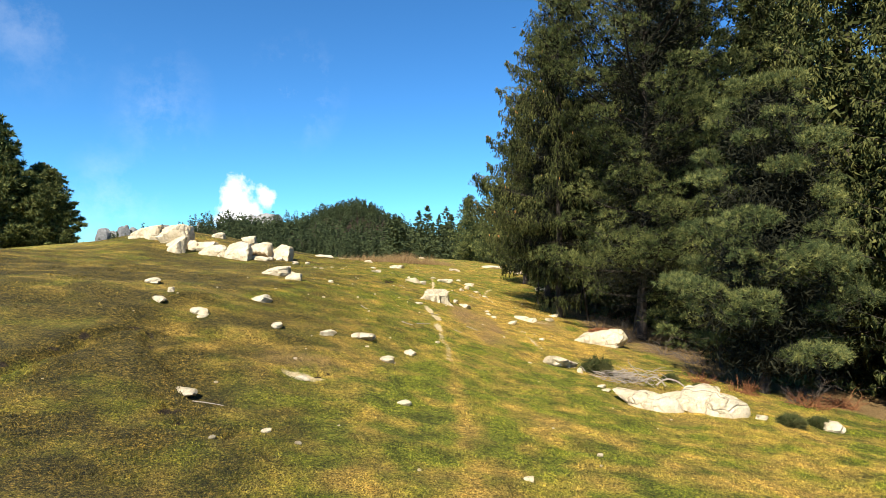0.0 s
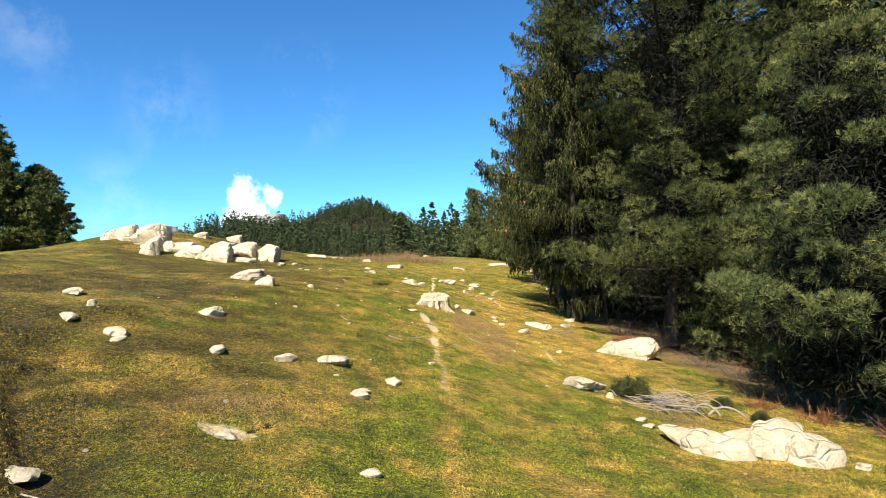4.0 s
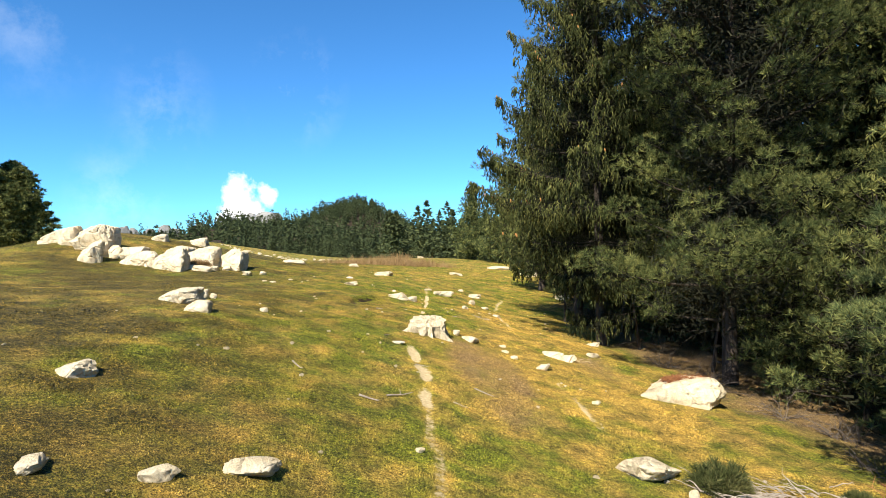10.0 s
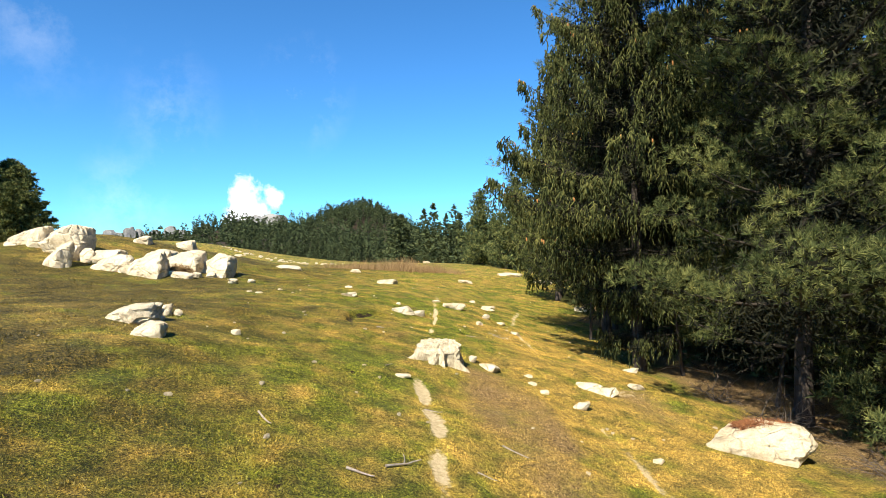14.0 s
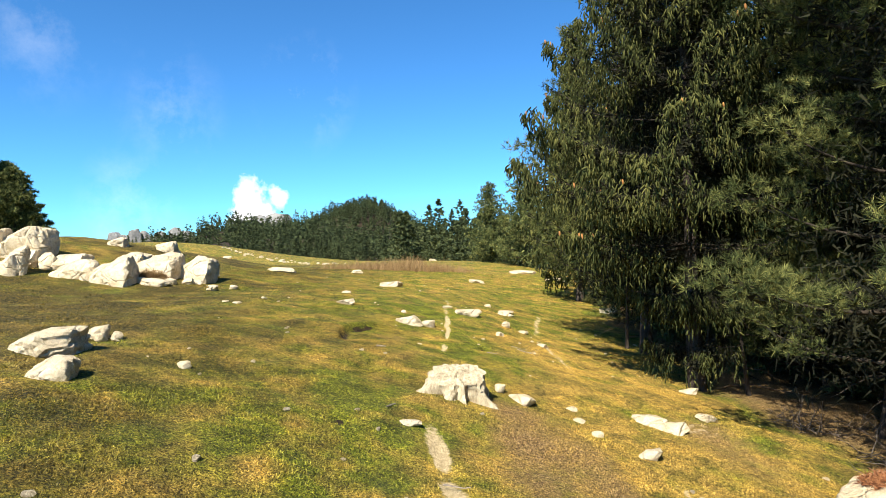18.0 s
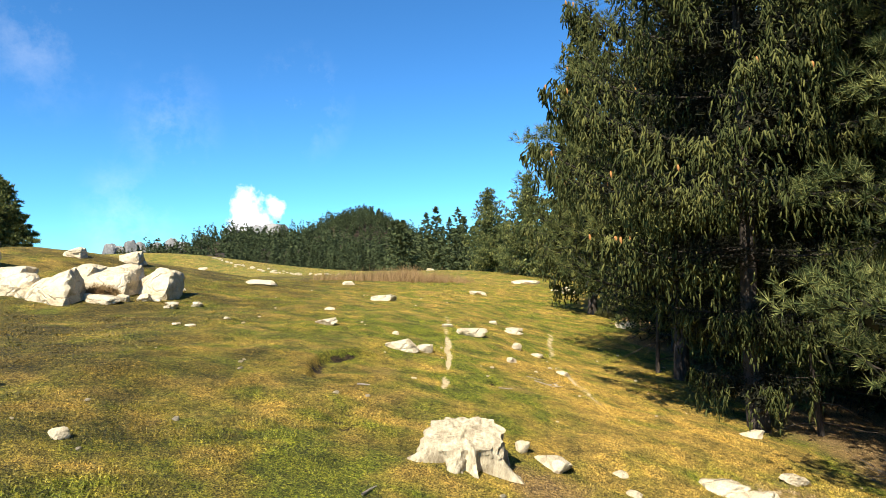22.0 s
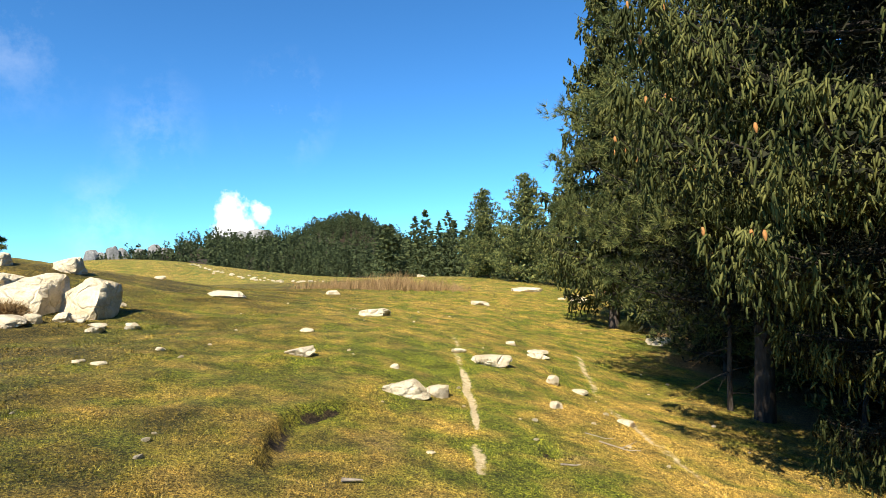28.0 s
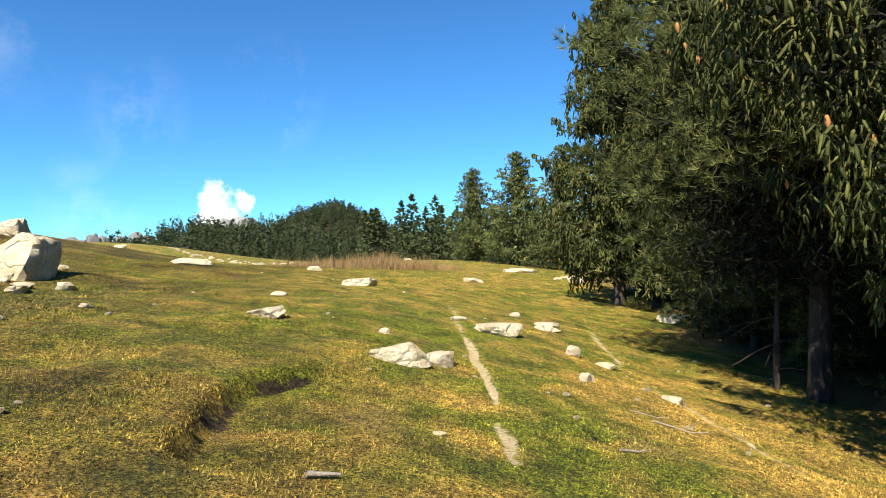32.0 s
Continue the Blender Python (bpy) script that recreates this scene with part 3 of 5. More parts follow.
def put_rock(name, x, y, w, h, label, group, seed, depth=0.8, turn=0.0, sink=0.18, flat=0.0, tilt=0.0, cuts=13, blocky=0.5, planes=(), soft=24.0):
    """A stone of width w that stands h proud of the turf at x, y."""
    high = h / (1 - sink)
    detail = 4 if w > 0.4 else 3
    me = rock_mesh(name, (w, w * depth, high), seed, flat, cuts, detail, blocky, planes, soft)
    ob = part(name, me, ROCK)
    z = float(rough_ground(x, y)) - high * sink + high / 2
    ob.matrix_world = pose(x, y, z, 0, tilt, turn)
    return tagged(ob, label, "rock" if w < 0.6 else "boulder", group)


# stones by where they lie: x, y, width, height above the turf
OUTCROP = [
    (-12.82, 27.78, 1.00, 0.66),
    (-11.6, 27.38, 1.45, 0.92),
    (-10.86, 25.75, 0.72, 0.75),
    (-10.61, 26.74, 0.61, 0.44),
    (-10.90, 30.60, 0.75, 0.30),
    (-9.60, 31.20, 0.80, 0.36),
    (-9.45, 26.26, 1.15, 0.46),
    (-8.29, 25.53, 1.10, 0.75),
    (-8.02, 27.0, 1.32, 0.74),
    (-7.08, 27.30, 1.12, 0.70),
    (-11.25, 26.75, 0.95, 0.42),
    (-10.15, 26.95, 1.05, 0.46),
    (-8.85, 26.05, 0.90, 0.44),
    (-8.95, 27.55, 1.20, 0.55),
    (-12.35, 28.0, 1.10, 0.60),
    (-13.35, 28.3, 0.95, 0.48),
    (-4.66, 17.51, 0.84, 0.27),
    (-3.91, 16.55, 0.44, 0.20),
]
BESIDE_OUTCROP = [
    (-7.30, 25.63, 0.75, 0.27),
    (-6.78, 26.27, 0.37, 0.26),
    (-6.07, 26.00, 0.27, 0.13),
    (-5.60, 26.10, 0.25, 0.17),
    (-6.01, 31.45, 1.11, 0.21),
    (-13.70, 27.96, 0.42, 0.22),
    (-8.60, 34.00, 0.35, 0.16),
    (-6.87, 28.30, 0.20, 0.16),
    (-4.64, 22.89, 0.10, 0.05),
    (-4.41, 22.93, 0.17, 0.06),
    (-4.19, 23.95, 0.13, 0.06),
    (-5.96, 25.77, 0.31, 0.15),
]
ALONG_PATH = [
    (-2.59, 24.52, 0.40, 0.18),
    (-2.24, 30.73, 0.71, 0.26),
    (-1.09, 23.26, 0.45, 0.27),
    (-0.77, 23.57, 0.29, 0.23),
    (0.10, 26.09, 0.63, 0.26),
    (-0.41, 26.72, 0.25, 0.10),
    (1.15, 28.53, 0.50, 0.13),
    (0.74, 23.95, 0.11, 0.10),
    (5.09, 33.10, 0.75, 0.29),
    (0.95, 25.62, 0.22, 0.20),
    (1.34, 25.50, 0.26, 0.10),
    (0.68, 23.90, 0.14, 0.14),
    (1.16, 28.3, 0.42, 0.14),
    (0.70, 28.9, 0.20, 0.12),
    (-3.11, 17.53, 0.15, 0.13),
]
BY_STUMP = [
    (0.38, 19.21, 0.14, 0.17),
    (0.67, 19.08, 0.34, 0.17),
    (1.32, 19.23, 0.16, 0.06),
    (1.35, 18.85, 0.16, 0.08),
    (1.48, 18.39, 0.14, 0.11),
    (3.80, 21.84, 0.35, 0.12),
    (2.39, 19.40, 0.47, 0.19),
    (2.63, 19.19, 0.46, 0.17),
    (3.39, 19.91, 0.34, 0.16),
    (-0.69, 17.20, 0.25, 0.07),
    (1.58, 23.94, 0.22, 0.09),
    (-0.81, 21.43, 0.08, 0.04),
    (-1.33, 24.52, 0.12, 0.10),
    (-2.94, 26.61, 0.23, 0.09),
]
NEAR_SLOPE = [
    (-3.61, 12.59, 0.41, 0.22),
    (-2.78, 10.58, 0.23, 0.13),
    (-1.96, 10.81, 0.29, 0.15),
    (-1.40, 11.25, 0.46, 0.17),
    (-0.57, 10.99, 0.21, 0.14),
    (-0.91, 10.36, 0.24, 0.07),
    (-1.29, 10.75, 0.07, 0.05),
    (2.53, 13.43, 0.73, 0.35),
    (4.33, 17.43, 1.48, 0.61),
    (1.96, 17.98, 0.28, 0.16),
    (2.52, 16.08, 0.15, 0.09),
    (-4.15, 10.74, 0.28, 0.14),
    (-3.97, 10.42, 0.21, 0.08),
    (-5.57, 12.28, 0.21, 0.17),
]
NEAR_EDGE = [
    (-5.09, 11.88, 0.13, 0.10),
    (-0.91, 10.21, 0.24, 0.10),
    (-0.11, 12.52, 0.11, 0.07),
    (3.46, 10.62, 1.16, 0.32),
    (4.18, 10.62, 0.98, 0.42),
    (4.60, 10.30, 0.76, 0.40),
    (5.10, 10.13, 0.20, 0.13),
    (6.20, 10.07, 0.37, 0.25),
    (-2.86, 6.95, 0.30, 0.09),
    (-0.48, 7.93, 0.22, 0.08),
    (-5.63, 12.30, 0.32, 0.17),
    (-4.93, 11.01, 0.29, 0.15),
    (-5.05, 11.73, 0.13, 0.14),
]
NEAR_BITS = [
    (-4.08, 10.63, 0.35, 0.14),
    (-1.70, 6.08, 0.10, 0.06),
    (1.75, 7.04, 0.08, 0.06),
    (0.80, 5.88, 0.10, 0.06),
    (-1.81, 8.21, 0.22, 0.07),
    (-2.77, 10.58, 0.18, 0.10),
    (2.91, 11.30, 0.17, 0.07),
    (3.16, 11.32, 0.24, 0.07),
    (2.78, 12.83, 0.11, 0.16),
    (2.91, 11.60, 0.18, 0.08),
]
FAR_STONES = [
    (0.71, 38.55, 0.74, 0.26),
    (3.72, 48.76, 1.65, 0.40),
    (5.04, 42.43, 0.75, 0.33),
    (4.55, 43.58, 0.44, 0.15),
    (-4.65, 39.32, 0.54, 0.25),
    (5.02, 33.23, 0.35, 0.19),
    (-2.21, 66.54, 0.71, 0.28),
    (5.51, 45.56, 0.85, 0.17),
]
rock_rng = random.Random(4)


def scatter_rocks(rows, name, label, group, low=0.62, **kw):
    for i, (x, y, w, h) in enumerate(rows):
        args = dict(depth=rock_rng.uniform(0.6, 0.95), turn=rock_rng.uniform(-25, 25), flat=rock_rng.uniform(0, 0.3), tilt=rock_rng.uniform(-8, 8), sink=rock_rng.uniform(0.15, 0.3))
        args.update(kw)
        put_rock(name, x, y, w * 1.04, h * low, label, group, rock_rng.randrange(10 ** 6), **args)


scatter_rocks(OUTCROP, "boulder", "large pale granite boulder set in the turf of the rise", "outcrop boulders", depth=0.85, turn=0, blocky=0.5, cuts=6, low=0.88, tilt=0, sink=0.25, soft=20.0, planes=((-0.55, -0.30, 1.0, 0.70), (1.0, 0.0, 0.04, 0.72)))
scatter_rocks(BESIDE_OUTCROP, "stone", "small pale stone lying beside the outcrop", "stones beside the outcrop")
scatter_rocks(ALONG_PATH, "stone", "pale grey stone half sunk in the turf by the path", "stones along the path")
scatter_rocks(BY_STUMP, "stone", "small whitish stone on dry turf near the stump", "stones near the stump")
SLAB_ROW = min(NEAR_SLOPE, key=lambda row: (row[0] - 4.3) ** 2 + (row[1] - 17.4) ** 2)
put_rock("boulder", SLAB_ROW[0], SLAB_ROW[1], SLAB_ROW[2] * 1.02, SLAB_ROW[3] * 0.66, "weathered cracked slab with rusty needles on top", "stones by the forest edge", 77, depth=0.7, turn=-20, sink=0.30, flat=0.0, tilt=-3, cuts=15, blocky=0.3, soft=22.0, planes=((-0.30, -0.10, 1.0, 0.62), (1.0, -0.15, 0.1, 0.80), (0.2, -1.0, 0.25, 0.72)))
NEAR_SLOPE.remove(SLAB_ROW)
scatter_rocks(NEAR_SLOPE, "stone", "pale flat-topped stone bedded in the grassy slope", "stones on the slope")
SLABS = NEAR_EDGE[3:6]
del NEAR_EDGE[3:6]
scatter_rocks(SLABS, "slab", "long low slab of pale cracked bedrock at the forest edge", "bedrock slabs", depth=0.75, turn=-14, flat=0.25, sink=0.4, low=0.85, tilt=3, cuts=11, soft=24.0, planes=((-0.3, -0.35, 1.0, 0.66), (0.2, -1.0, 0.3, 0.72)))
scatter_rocks(NEAR_EDGE, "stone", "weathered whitish stone bedded in the turf", "stones by the forest edge")
scatter_rocks(NEAR_BITS, "stone", "small pale stone in short grass", "small stones")
scatter_rocks(FAR_STONES, "stone", "pale flat stone at the far end of the pasture", "far stones")


# ---------------------------------------------------------------- conifers
def unit(v):
    return v / (np.linalg.norm(v, axis=-1, keepdims=True) + 1e-9)


def needles(base, direction, length, width, count, spread, rng):
    """Tufts: at each base, count thin needles fanned round a direction. Returns verts and triangles."""
    n = len(base)
    d = unit(direction)[:, None] + rng.normal(size=(n, count, 3)) * spread
    d = unit(d)
    ln = length[:, None, None] * rng.uniform(0.75, 1.15, (n, count, 1))
    side = unit(np.cross(d, rng.normal(size=(n, count, 3))))
    foot = base[:, None] + d * ln * 0.06
    a = foot - side * width * 0.5
    b = foot + side * width * 0.5
    c = foot + d * ln
    verts = np.stack([a, b, c], 2).reshape(-1, 3)
    return verts, np.arange(len(verts)).reshape(-1, 3)


def trunk_line(height, lean, rng, n=10):
    z = np.linspace(0, height, n)
    wob = np.cumsum(rng.normal(size=(n, 2)) * 0.03, 0) * height / 10
    return np.stack([lean[0] * z + wob[:, 0] * (z > 0), lean[1] * z + wob[:, 1] * (z > 0), z - 0.35 * (z == 0)], -1)


def limbs_of(height, low, radius, top_radius, per_metre, rng, droop, rise, shape, skirt=(0.12, 0.72), tier=0.7, storeys=(), lop=(0.0, 0.0)):
    """Limb lines in whorls: foot on the trunk, five points out to the tip. storeys: (height, share of the reach) up the tree. lop: bearing and share by which one side outgrows the other."""
    count = int((height - low) * per_metre)
    h = low + (height - low) * (np.arange(count) + rng.uniform(0, 1, count)) / count
    gap = tier * (1.0 - 0.45 * (h - low) / (height - low))
    h = np.clip(low + np.round((h - low) / gap) * gap + rng.normal(size=count) * 0.07, low, height)
    f = (h - low) / (height - low)
    reach = (radius * (1 - f) ** shape + top_radius) * rng.uniform(0.72, 1.0, count)
    reach = reach * np.clip(skirt[1] + (1 - skirt[1]) * np.clip(f / skirt[0], 0, 1) ** (skirt[2] if len(skirt) > 2 else 1), 0, 1)
    if storeys:
        reach = reach * np.interp(h, [p[0] for p in storeys], [p[1] for p in storeys])
    az = np.arange(count) * 2.399963 + rng.normal(size=count) * 0.35
    reach = reach * (1 + lop[1] * np.cos(az - lop[0]))
    out = np.stack([np.cos(az), np.sin(az), 0 * az], -1)
    s = np.linspace(0, 1, 6)
    slope = droop * (1 - f) + rise * f
    line = out[:, None] * (reach[:, None] * s)[..., None]
    line[..., 2] = h[:, None] + reach[:, None] * (slope[:, None] * s + 0.22 * s ** 3)
    bend = rng.normal(size=(count, 1, 3)) * reach[:, None, None] * 0.06 * (s ** 2)[None, :, None]
    bend[..., 2] *= 0.5
    return line + bend, reach, f


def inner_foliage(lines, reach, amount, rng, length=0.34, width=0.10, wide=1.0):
    """The dense sprays deep in a crown, close along the limbs; near-black for shade on near trees."""
    weight = reach ** 1.2
    who = rng.choice(len(lines), amount, p=weight / weight.sum())
    s = rng.uniform(0.03, 0.62, amount)
    k = np.clip((s * 5).astype(int), 0, 4)
    w = (s * 5 - k)[:, None]
    on = lines[who, k] * (1 - w) + lines[who, k + 1] * w
    on = on + rng.normal(size=(amount, 3)) * wide * (0.08 + 0.07 * reach[who])[:, None] * (1, 1, 0.6)
    return needles(on, rng.normal(size=(amount, 3)) + (0, 0, -0.4), np.full(amount, length), width, 1, 0.3, rng)


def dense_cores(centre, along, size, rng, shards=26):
    """The packed middle of each spray: near-black twig shards that stand in for shade, long, wide and high by size, set
    along a direction.
    """
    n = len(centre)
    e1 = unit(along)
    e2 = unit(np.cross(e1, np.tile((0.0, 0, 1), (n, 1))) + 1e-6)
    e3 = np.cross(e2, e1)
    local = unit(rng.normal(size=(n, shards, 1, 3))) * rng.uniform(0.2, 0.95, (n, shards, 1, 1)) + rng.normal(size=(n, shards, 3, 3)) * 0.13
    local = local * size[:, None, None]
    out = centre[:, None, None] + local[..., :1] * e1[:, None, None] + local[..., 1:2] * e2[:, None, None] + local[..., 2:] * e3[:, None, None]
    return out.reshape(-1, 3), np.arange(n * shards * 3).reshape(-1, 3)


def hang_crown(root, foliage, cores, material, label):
    """The crown as one mesh: needles, and the packed twigs inside them with shade in their colour."""
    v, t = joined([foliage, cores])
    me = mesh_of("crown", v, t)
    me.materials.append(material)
    me.materials.append(INNER_SHADE)
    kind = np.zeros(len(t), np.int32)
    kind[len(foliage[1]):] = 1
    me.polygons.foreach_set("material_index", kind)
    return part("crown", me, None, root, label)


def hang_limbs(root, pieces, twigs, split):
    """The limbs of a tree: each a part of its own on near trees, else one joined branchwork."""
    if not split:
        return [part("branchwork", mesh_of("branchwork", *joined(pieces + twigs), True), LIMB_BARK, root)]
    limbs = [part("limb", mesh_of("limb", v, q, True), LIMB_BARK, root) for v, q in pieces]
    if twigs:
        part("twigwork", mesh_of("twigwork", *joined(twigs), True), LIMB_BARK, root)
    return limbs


def blue_pine(name, height, radius, low, seed, tufts=2600, count=18, needle=0.15, width=0.010, trunk=0.14, lean=(0, 0), per_metre=7.0, shape=0.5, clump=0.30, split=False, storeys=(), foliage=None, tier=0.7, lop=(0.0, 0.0)):
    """A long-needled pine: trunk, limbs and a crown of needle tufts on short shoots."""
    rng = np.random.default_rng(seed)
    root = new(name)
    spine = trunk_line(height, lean, rng)
    r = np.interp(spine[:, 2] / height, (0, 0.05, 1), (trunk * 1.25, trunk, 0.015))
    part("trunk", mesh_of("trunk", *tube(spine, r, 9), True), BARK, root)
    lines, reach, f = limbs_of(height, low, radius, 0.25, per_metre, rng, -0.05, 0.75, shape, tier=tier, storeys=storeys, lop=lop)
    foot = np.stack([np.interp(lines[:, 0, 2], spine[:, 2], spine[:, k]) for k in (0, 1)], -1)
    lines[..., :2] += foot[:, None]
    pieces = [tube(l, np.linspace(0.012 + 0.013 * rc, 0.006, 6), 4) for l, rc in zip(lines, reach)]
    # pads of foliage: at the tip of each limb and at a few places back along it, to either side
    spots = []
    for i in range(len(lines)):
        back_to = 0.54 if f[i] < 0.75 else 0.2
        for j, s in enumerate(np.arange(1.0, back_to, -max(0.17, 0.52 / max(reach[i], 0.4)))):
            k = min(int(s * 5), 4)
            at = lines[i, k] + (lines[i, k + 1] - lines[i, k]) * (s * 5 - k)
            along = unit(lines[i, k + 1] - lines[i, k])
            side = np.cross(along, (0, 0, 1.0)) * (1 if j % 2 else -1) * (0 if j == 0 else 1)
            at = at + side * reach[i] * rng.uniform(0.06, 0.24) * (1.25 - s) + rng.normal(size=3) * 0.05
            spots.append((*at, *along, (0.25 + 0.07 * reach[i] ** 0.8) * rng.uniform(0.6, 1.4), *lines[i, k]))
    spots = np.array(spots)
    share = spots[:, 6] ** 2
    per = np.maximum(4, (tufts * share / share.sum()).astype(int))
    who = np.repeat(np.arange(len(spots)), per)
    ball = unit(rng.normal(size=(len(who), 3)) + (0, 0, 0.25)) * rng.uniform(0.55, 1.05, (len(who), 1))
    ball[:, 2] = ball[:, 2] * 0.40 + 0.10
    c, along, rp = spots[who, :3], spots[who, 3:6], spots[who, 6:7] * clump / 0.3
    tip = c + ball * rp
    aim = unit(ball * 1.1 + along * 0.55 + np.array([0, 0, 0.5]))
    hang_limbs(root, pieces, [], split)
    v, t = needles(tip, aim, np.full(len(tip), needle) * rng.uniform(0.8, 1.2, len(tip)), width, count, 0.70, rng)
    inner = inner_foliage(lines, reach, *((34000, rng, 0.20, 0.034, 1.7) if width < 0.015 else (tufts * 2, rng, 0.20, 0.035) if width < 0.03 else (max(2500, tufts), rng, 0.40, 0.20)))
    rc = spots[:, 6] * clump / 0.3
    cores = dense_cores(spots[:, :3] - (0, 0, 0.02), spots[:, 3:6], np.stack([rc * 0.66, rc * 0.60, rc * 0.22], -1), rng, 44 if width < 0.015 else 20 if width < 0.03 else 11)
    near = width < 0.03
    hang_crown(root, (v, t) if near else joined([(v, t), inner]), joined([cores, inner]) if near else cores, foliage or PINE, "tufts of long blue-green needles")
    return root


def spruce(name, height, radius, low, seed, shoots=4200, trunk=0.17, lean=(0, 0), detail=1.0, cones=0, per_metre=9.0, shape=0.8, split=False, skirt=(0.2, 0.42), tier=0.7, lop=(0.0, 0.0)):
    """A weeping spruce: limbs that sag, with rows of hanging, needle-clad branchlets."""
    rng = np.random.default_rng(seed)
    root = new(name)
    spine = trunk_line(height, lean, rng)
    r = np.interp(spine[:, 2] / height, (0, 0.04, 1), (trunk * 1.35, trunk, 0.015))
    part("trunk", mesh_of("trunk", *tube(spine, r, 10), True), BARK, root)
    lines, reach, f = limbs_of(height, low, radius, 0.2, per_metre, rng, -0.16, 0.35, shape, skirt, tier, lop=lop)
    foot = np.stack([np.interp(lines[:, 0, 2], spine[:, 2], spine[:, k]) for k in (0, 1)], -1)
    lines[..., :2] += foot[:, None]
    pieces = [tube(l, np.linspace(0.010 + 0.007 * rc, 0.004, 6), 4) for l, rc in zip(lines, reach)]
    limbs = hang_limbs(root, pieces, [], split)
    # hanging strings along each limb, each with short plump needle-clad shoots
    strings = shoots // 6
    weight = reach ** 1.35
    per = np.maximum(3, (strings * weight / weight.sum()).astype(int))
    who = np.repeat(np.arange(len(lines)), per)
    n = len(who)
    s = 1 - 0.66 * rng.uniform(0, 1, n) ** 1.3
    k = np.clip((s * 5).astype(int), 0, 4)
    w = (s * 5 - k)[:, None]
    on = lines[who, k] * (1 - w) + lines[who, k + 1] * w
    along = unit(lines[who, k + 1] - lines[who, k])
    across = unit(np.cross(along, np.array([0, 0, 1.0]))) * np.where(rng.uniform(size=n) < 0.5, -1, 1)[:, None]
    out = rng.uniform(0.0, 0.52, n) * (1.25 - 0.85 * s) * np.sqrt(reach[who])
    start = on + across * out[:, None]
    start[:, 2] += 0.05 - out * 0.25
    drop = rng.uniform(0.18, 0.50, n) * (0.65 + 0.5 * (1 - f[who])) * np.where(s > 0.94, 0.35, 1.0)
    lean_out = across * rng.uniform(0.0, 0.14, n)[:, None] + along * rng.uniform(-0.08, 0.18, n)[:, None]
    g = np.tile(np.linspace(0.05, 1.0, 6), n)
    rep = np.repeat(np.arange(n), 6)
    m = n * 6
    flip = np.tile((1.0, -1.0), m // 2)
    hand = unit(np.cross(lean_out + rng.normal(size=(n, 3)) * 0.25 + along * 0.1, np.array([0, 0, 1.0])))[rep] * flip[:, None]
    base = start[rep] + lean_out[rep] * (drop[rep] * g)[:, None] + np.array([0, 0, -1.0]) * (drop[rep] * g ** 1.1)[:, None] + rng.normal(size=(m, 3)) * 0.018
    fall = unit(np.array([0, 0, -1.0]) + hand * (0.42 * (1.05 - g))[:, None] + along[rep] * (0.30 * (1 - g) ** 2)[:, None] + rng.normal(size=(m, 3)) * 0.26)
    length = rng.uniform(0.07, 0.17, m) * (1.0 if detail >= 0.7 else 1.25)
    side = unit(np.cross(fall, rng.normal(size=(m, 3))))
    other = np.cross(fall, side)
    fat = (0.0120 if detail >= 0.7 else 0.026) * rng.uniform(0.8, 1.2, (m, 1, 1))
    ang = np.arange(3) * 2 * np.pi / 3
    ring = side[:, None] * np.cos(ang)[None, :, None] + other[:, None] * np.sin(ang)[None, :, None]
    upper = base[:, None] + fall[:, None] * (length * 0.16)[:, None, None] + ring * fat
    lower = base[:, None] + fall[:, None] * (length * 0.78)[:, None, None] + ring * fat * 0.9
    core_v = np.concatenate([base[:, None], upper, lower, (base + fall * length[:, None])[:, None]], 1).reshape(-1, 3)
    pat = np.array([(0, 1, 2), (0, 2, 3), (0, 3, 1), (1, 4, 5), (1, 5, 2), (2, 5, 6), (2, 6, 3), (3, 6, 4), (3, 4, 1), (7, 5, 4), (7, 6, 5), (7, 4, 6)])
    core_t = (np.arange(m)[:, None, None] * 8 + pat).reshape(-1, 3)
    rows = 5 if detail >= 1 else 3 if detail >= 0.7 else 1
    nl, nw = (0.026, 0.0055) if detail >= 1 else (0.040, 0.012) if detail >= 0.7 else (0.045, 0.016)
    at = (length[:, None] * np.linspace(0.06, 0.86, rows))[..., None]
    turn_by = (np.arange(rows) * 2.4)[None, :] + rng.uniform(0, 6.28, (m, 1))
    spoke = side[:, None] * np.cos(turn_by)[..., None] + other[:, None] * np.sin(turn_by)[..., None]
    nb = (base[:, None] + fall[:, None] * at).reshape(-1, 3)
    aim = (fall[:, None] * 0.55 + spoke * 0.85).reshape(-1, 3)
    nv, nt = needles(nb, aim, np.full(len(nb), nl), nw, 2, 0.4, rng)
    knots = np.linspace(0.30, 0.80, 6)
    kk = np.clip((knots * 5).astype(int), 0, 4)
    kw = (knots * 5 - kk)[:, None]
    mids = lines[:, kk] * (1 - kw) + lines[:, kk + 1] * kw
    ways = lines[:, kk + 1] - lines[:, kk]
    girth = np.sqrt(np.clip(reach, 0.2, 4))[:, None] * (1.25 - 0.75 * knots)[None]
    hang = 0.10 + 0.10 * (1 - f)[:, None] + 0 * girth
    mids = mids - np.stack([0 * hang, 0 * hang, hang * 0.75], -1)
    lumps = np.stack([np.tile(reach[:, None] * 0.080 + 0.04, (1, 6)), girth * 0.24, hang * 1.0], -1)
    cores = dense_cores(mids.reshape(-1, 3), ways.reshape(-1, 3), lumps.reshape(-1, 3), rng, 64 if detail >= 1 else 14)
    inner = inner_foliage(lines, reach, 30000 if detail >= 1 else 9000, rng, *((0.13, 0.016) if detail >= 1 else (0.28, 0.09)))
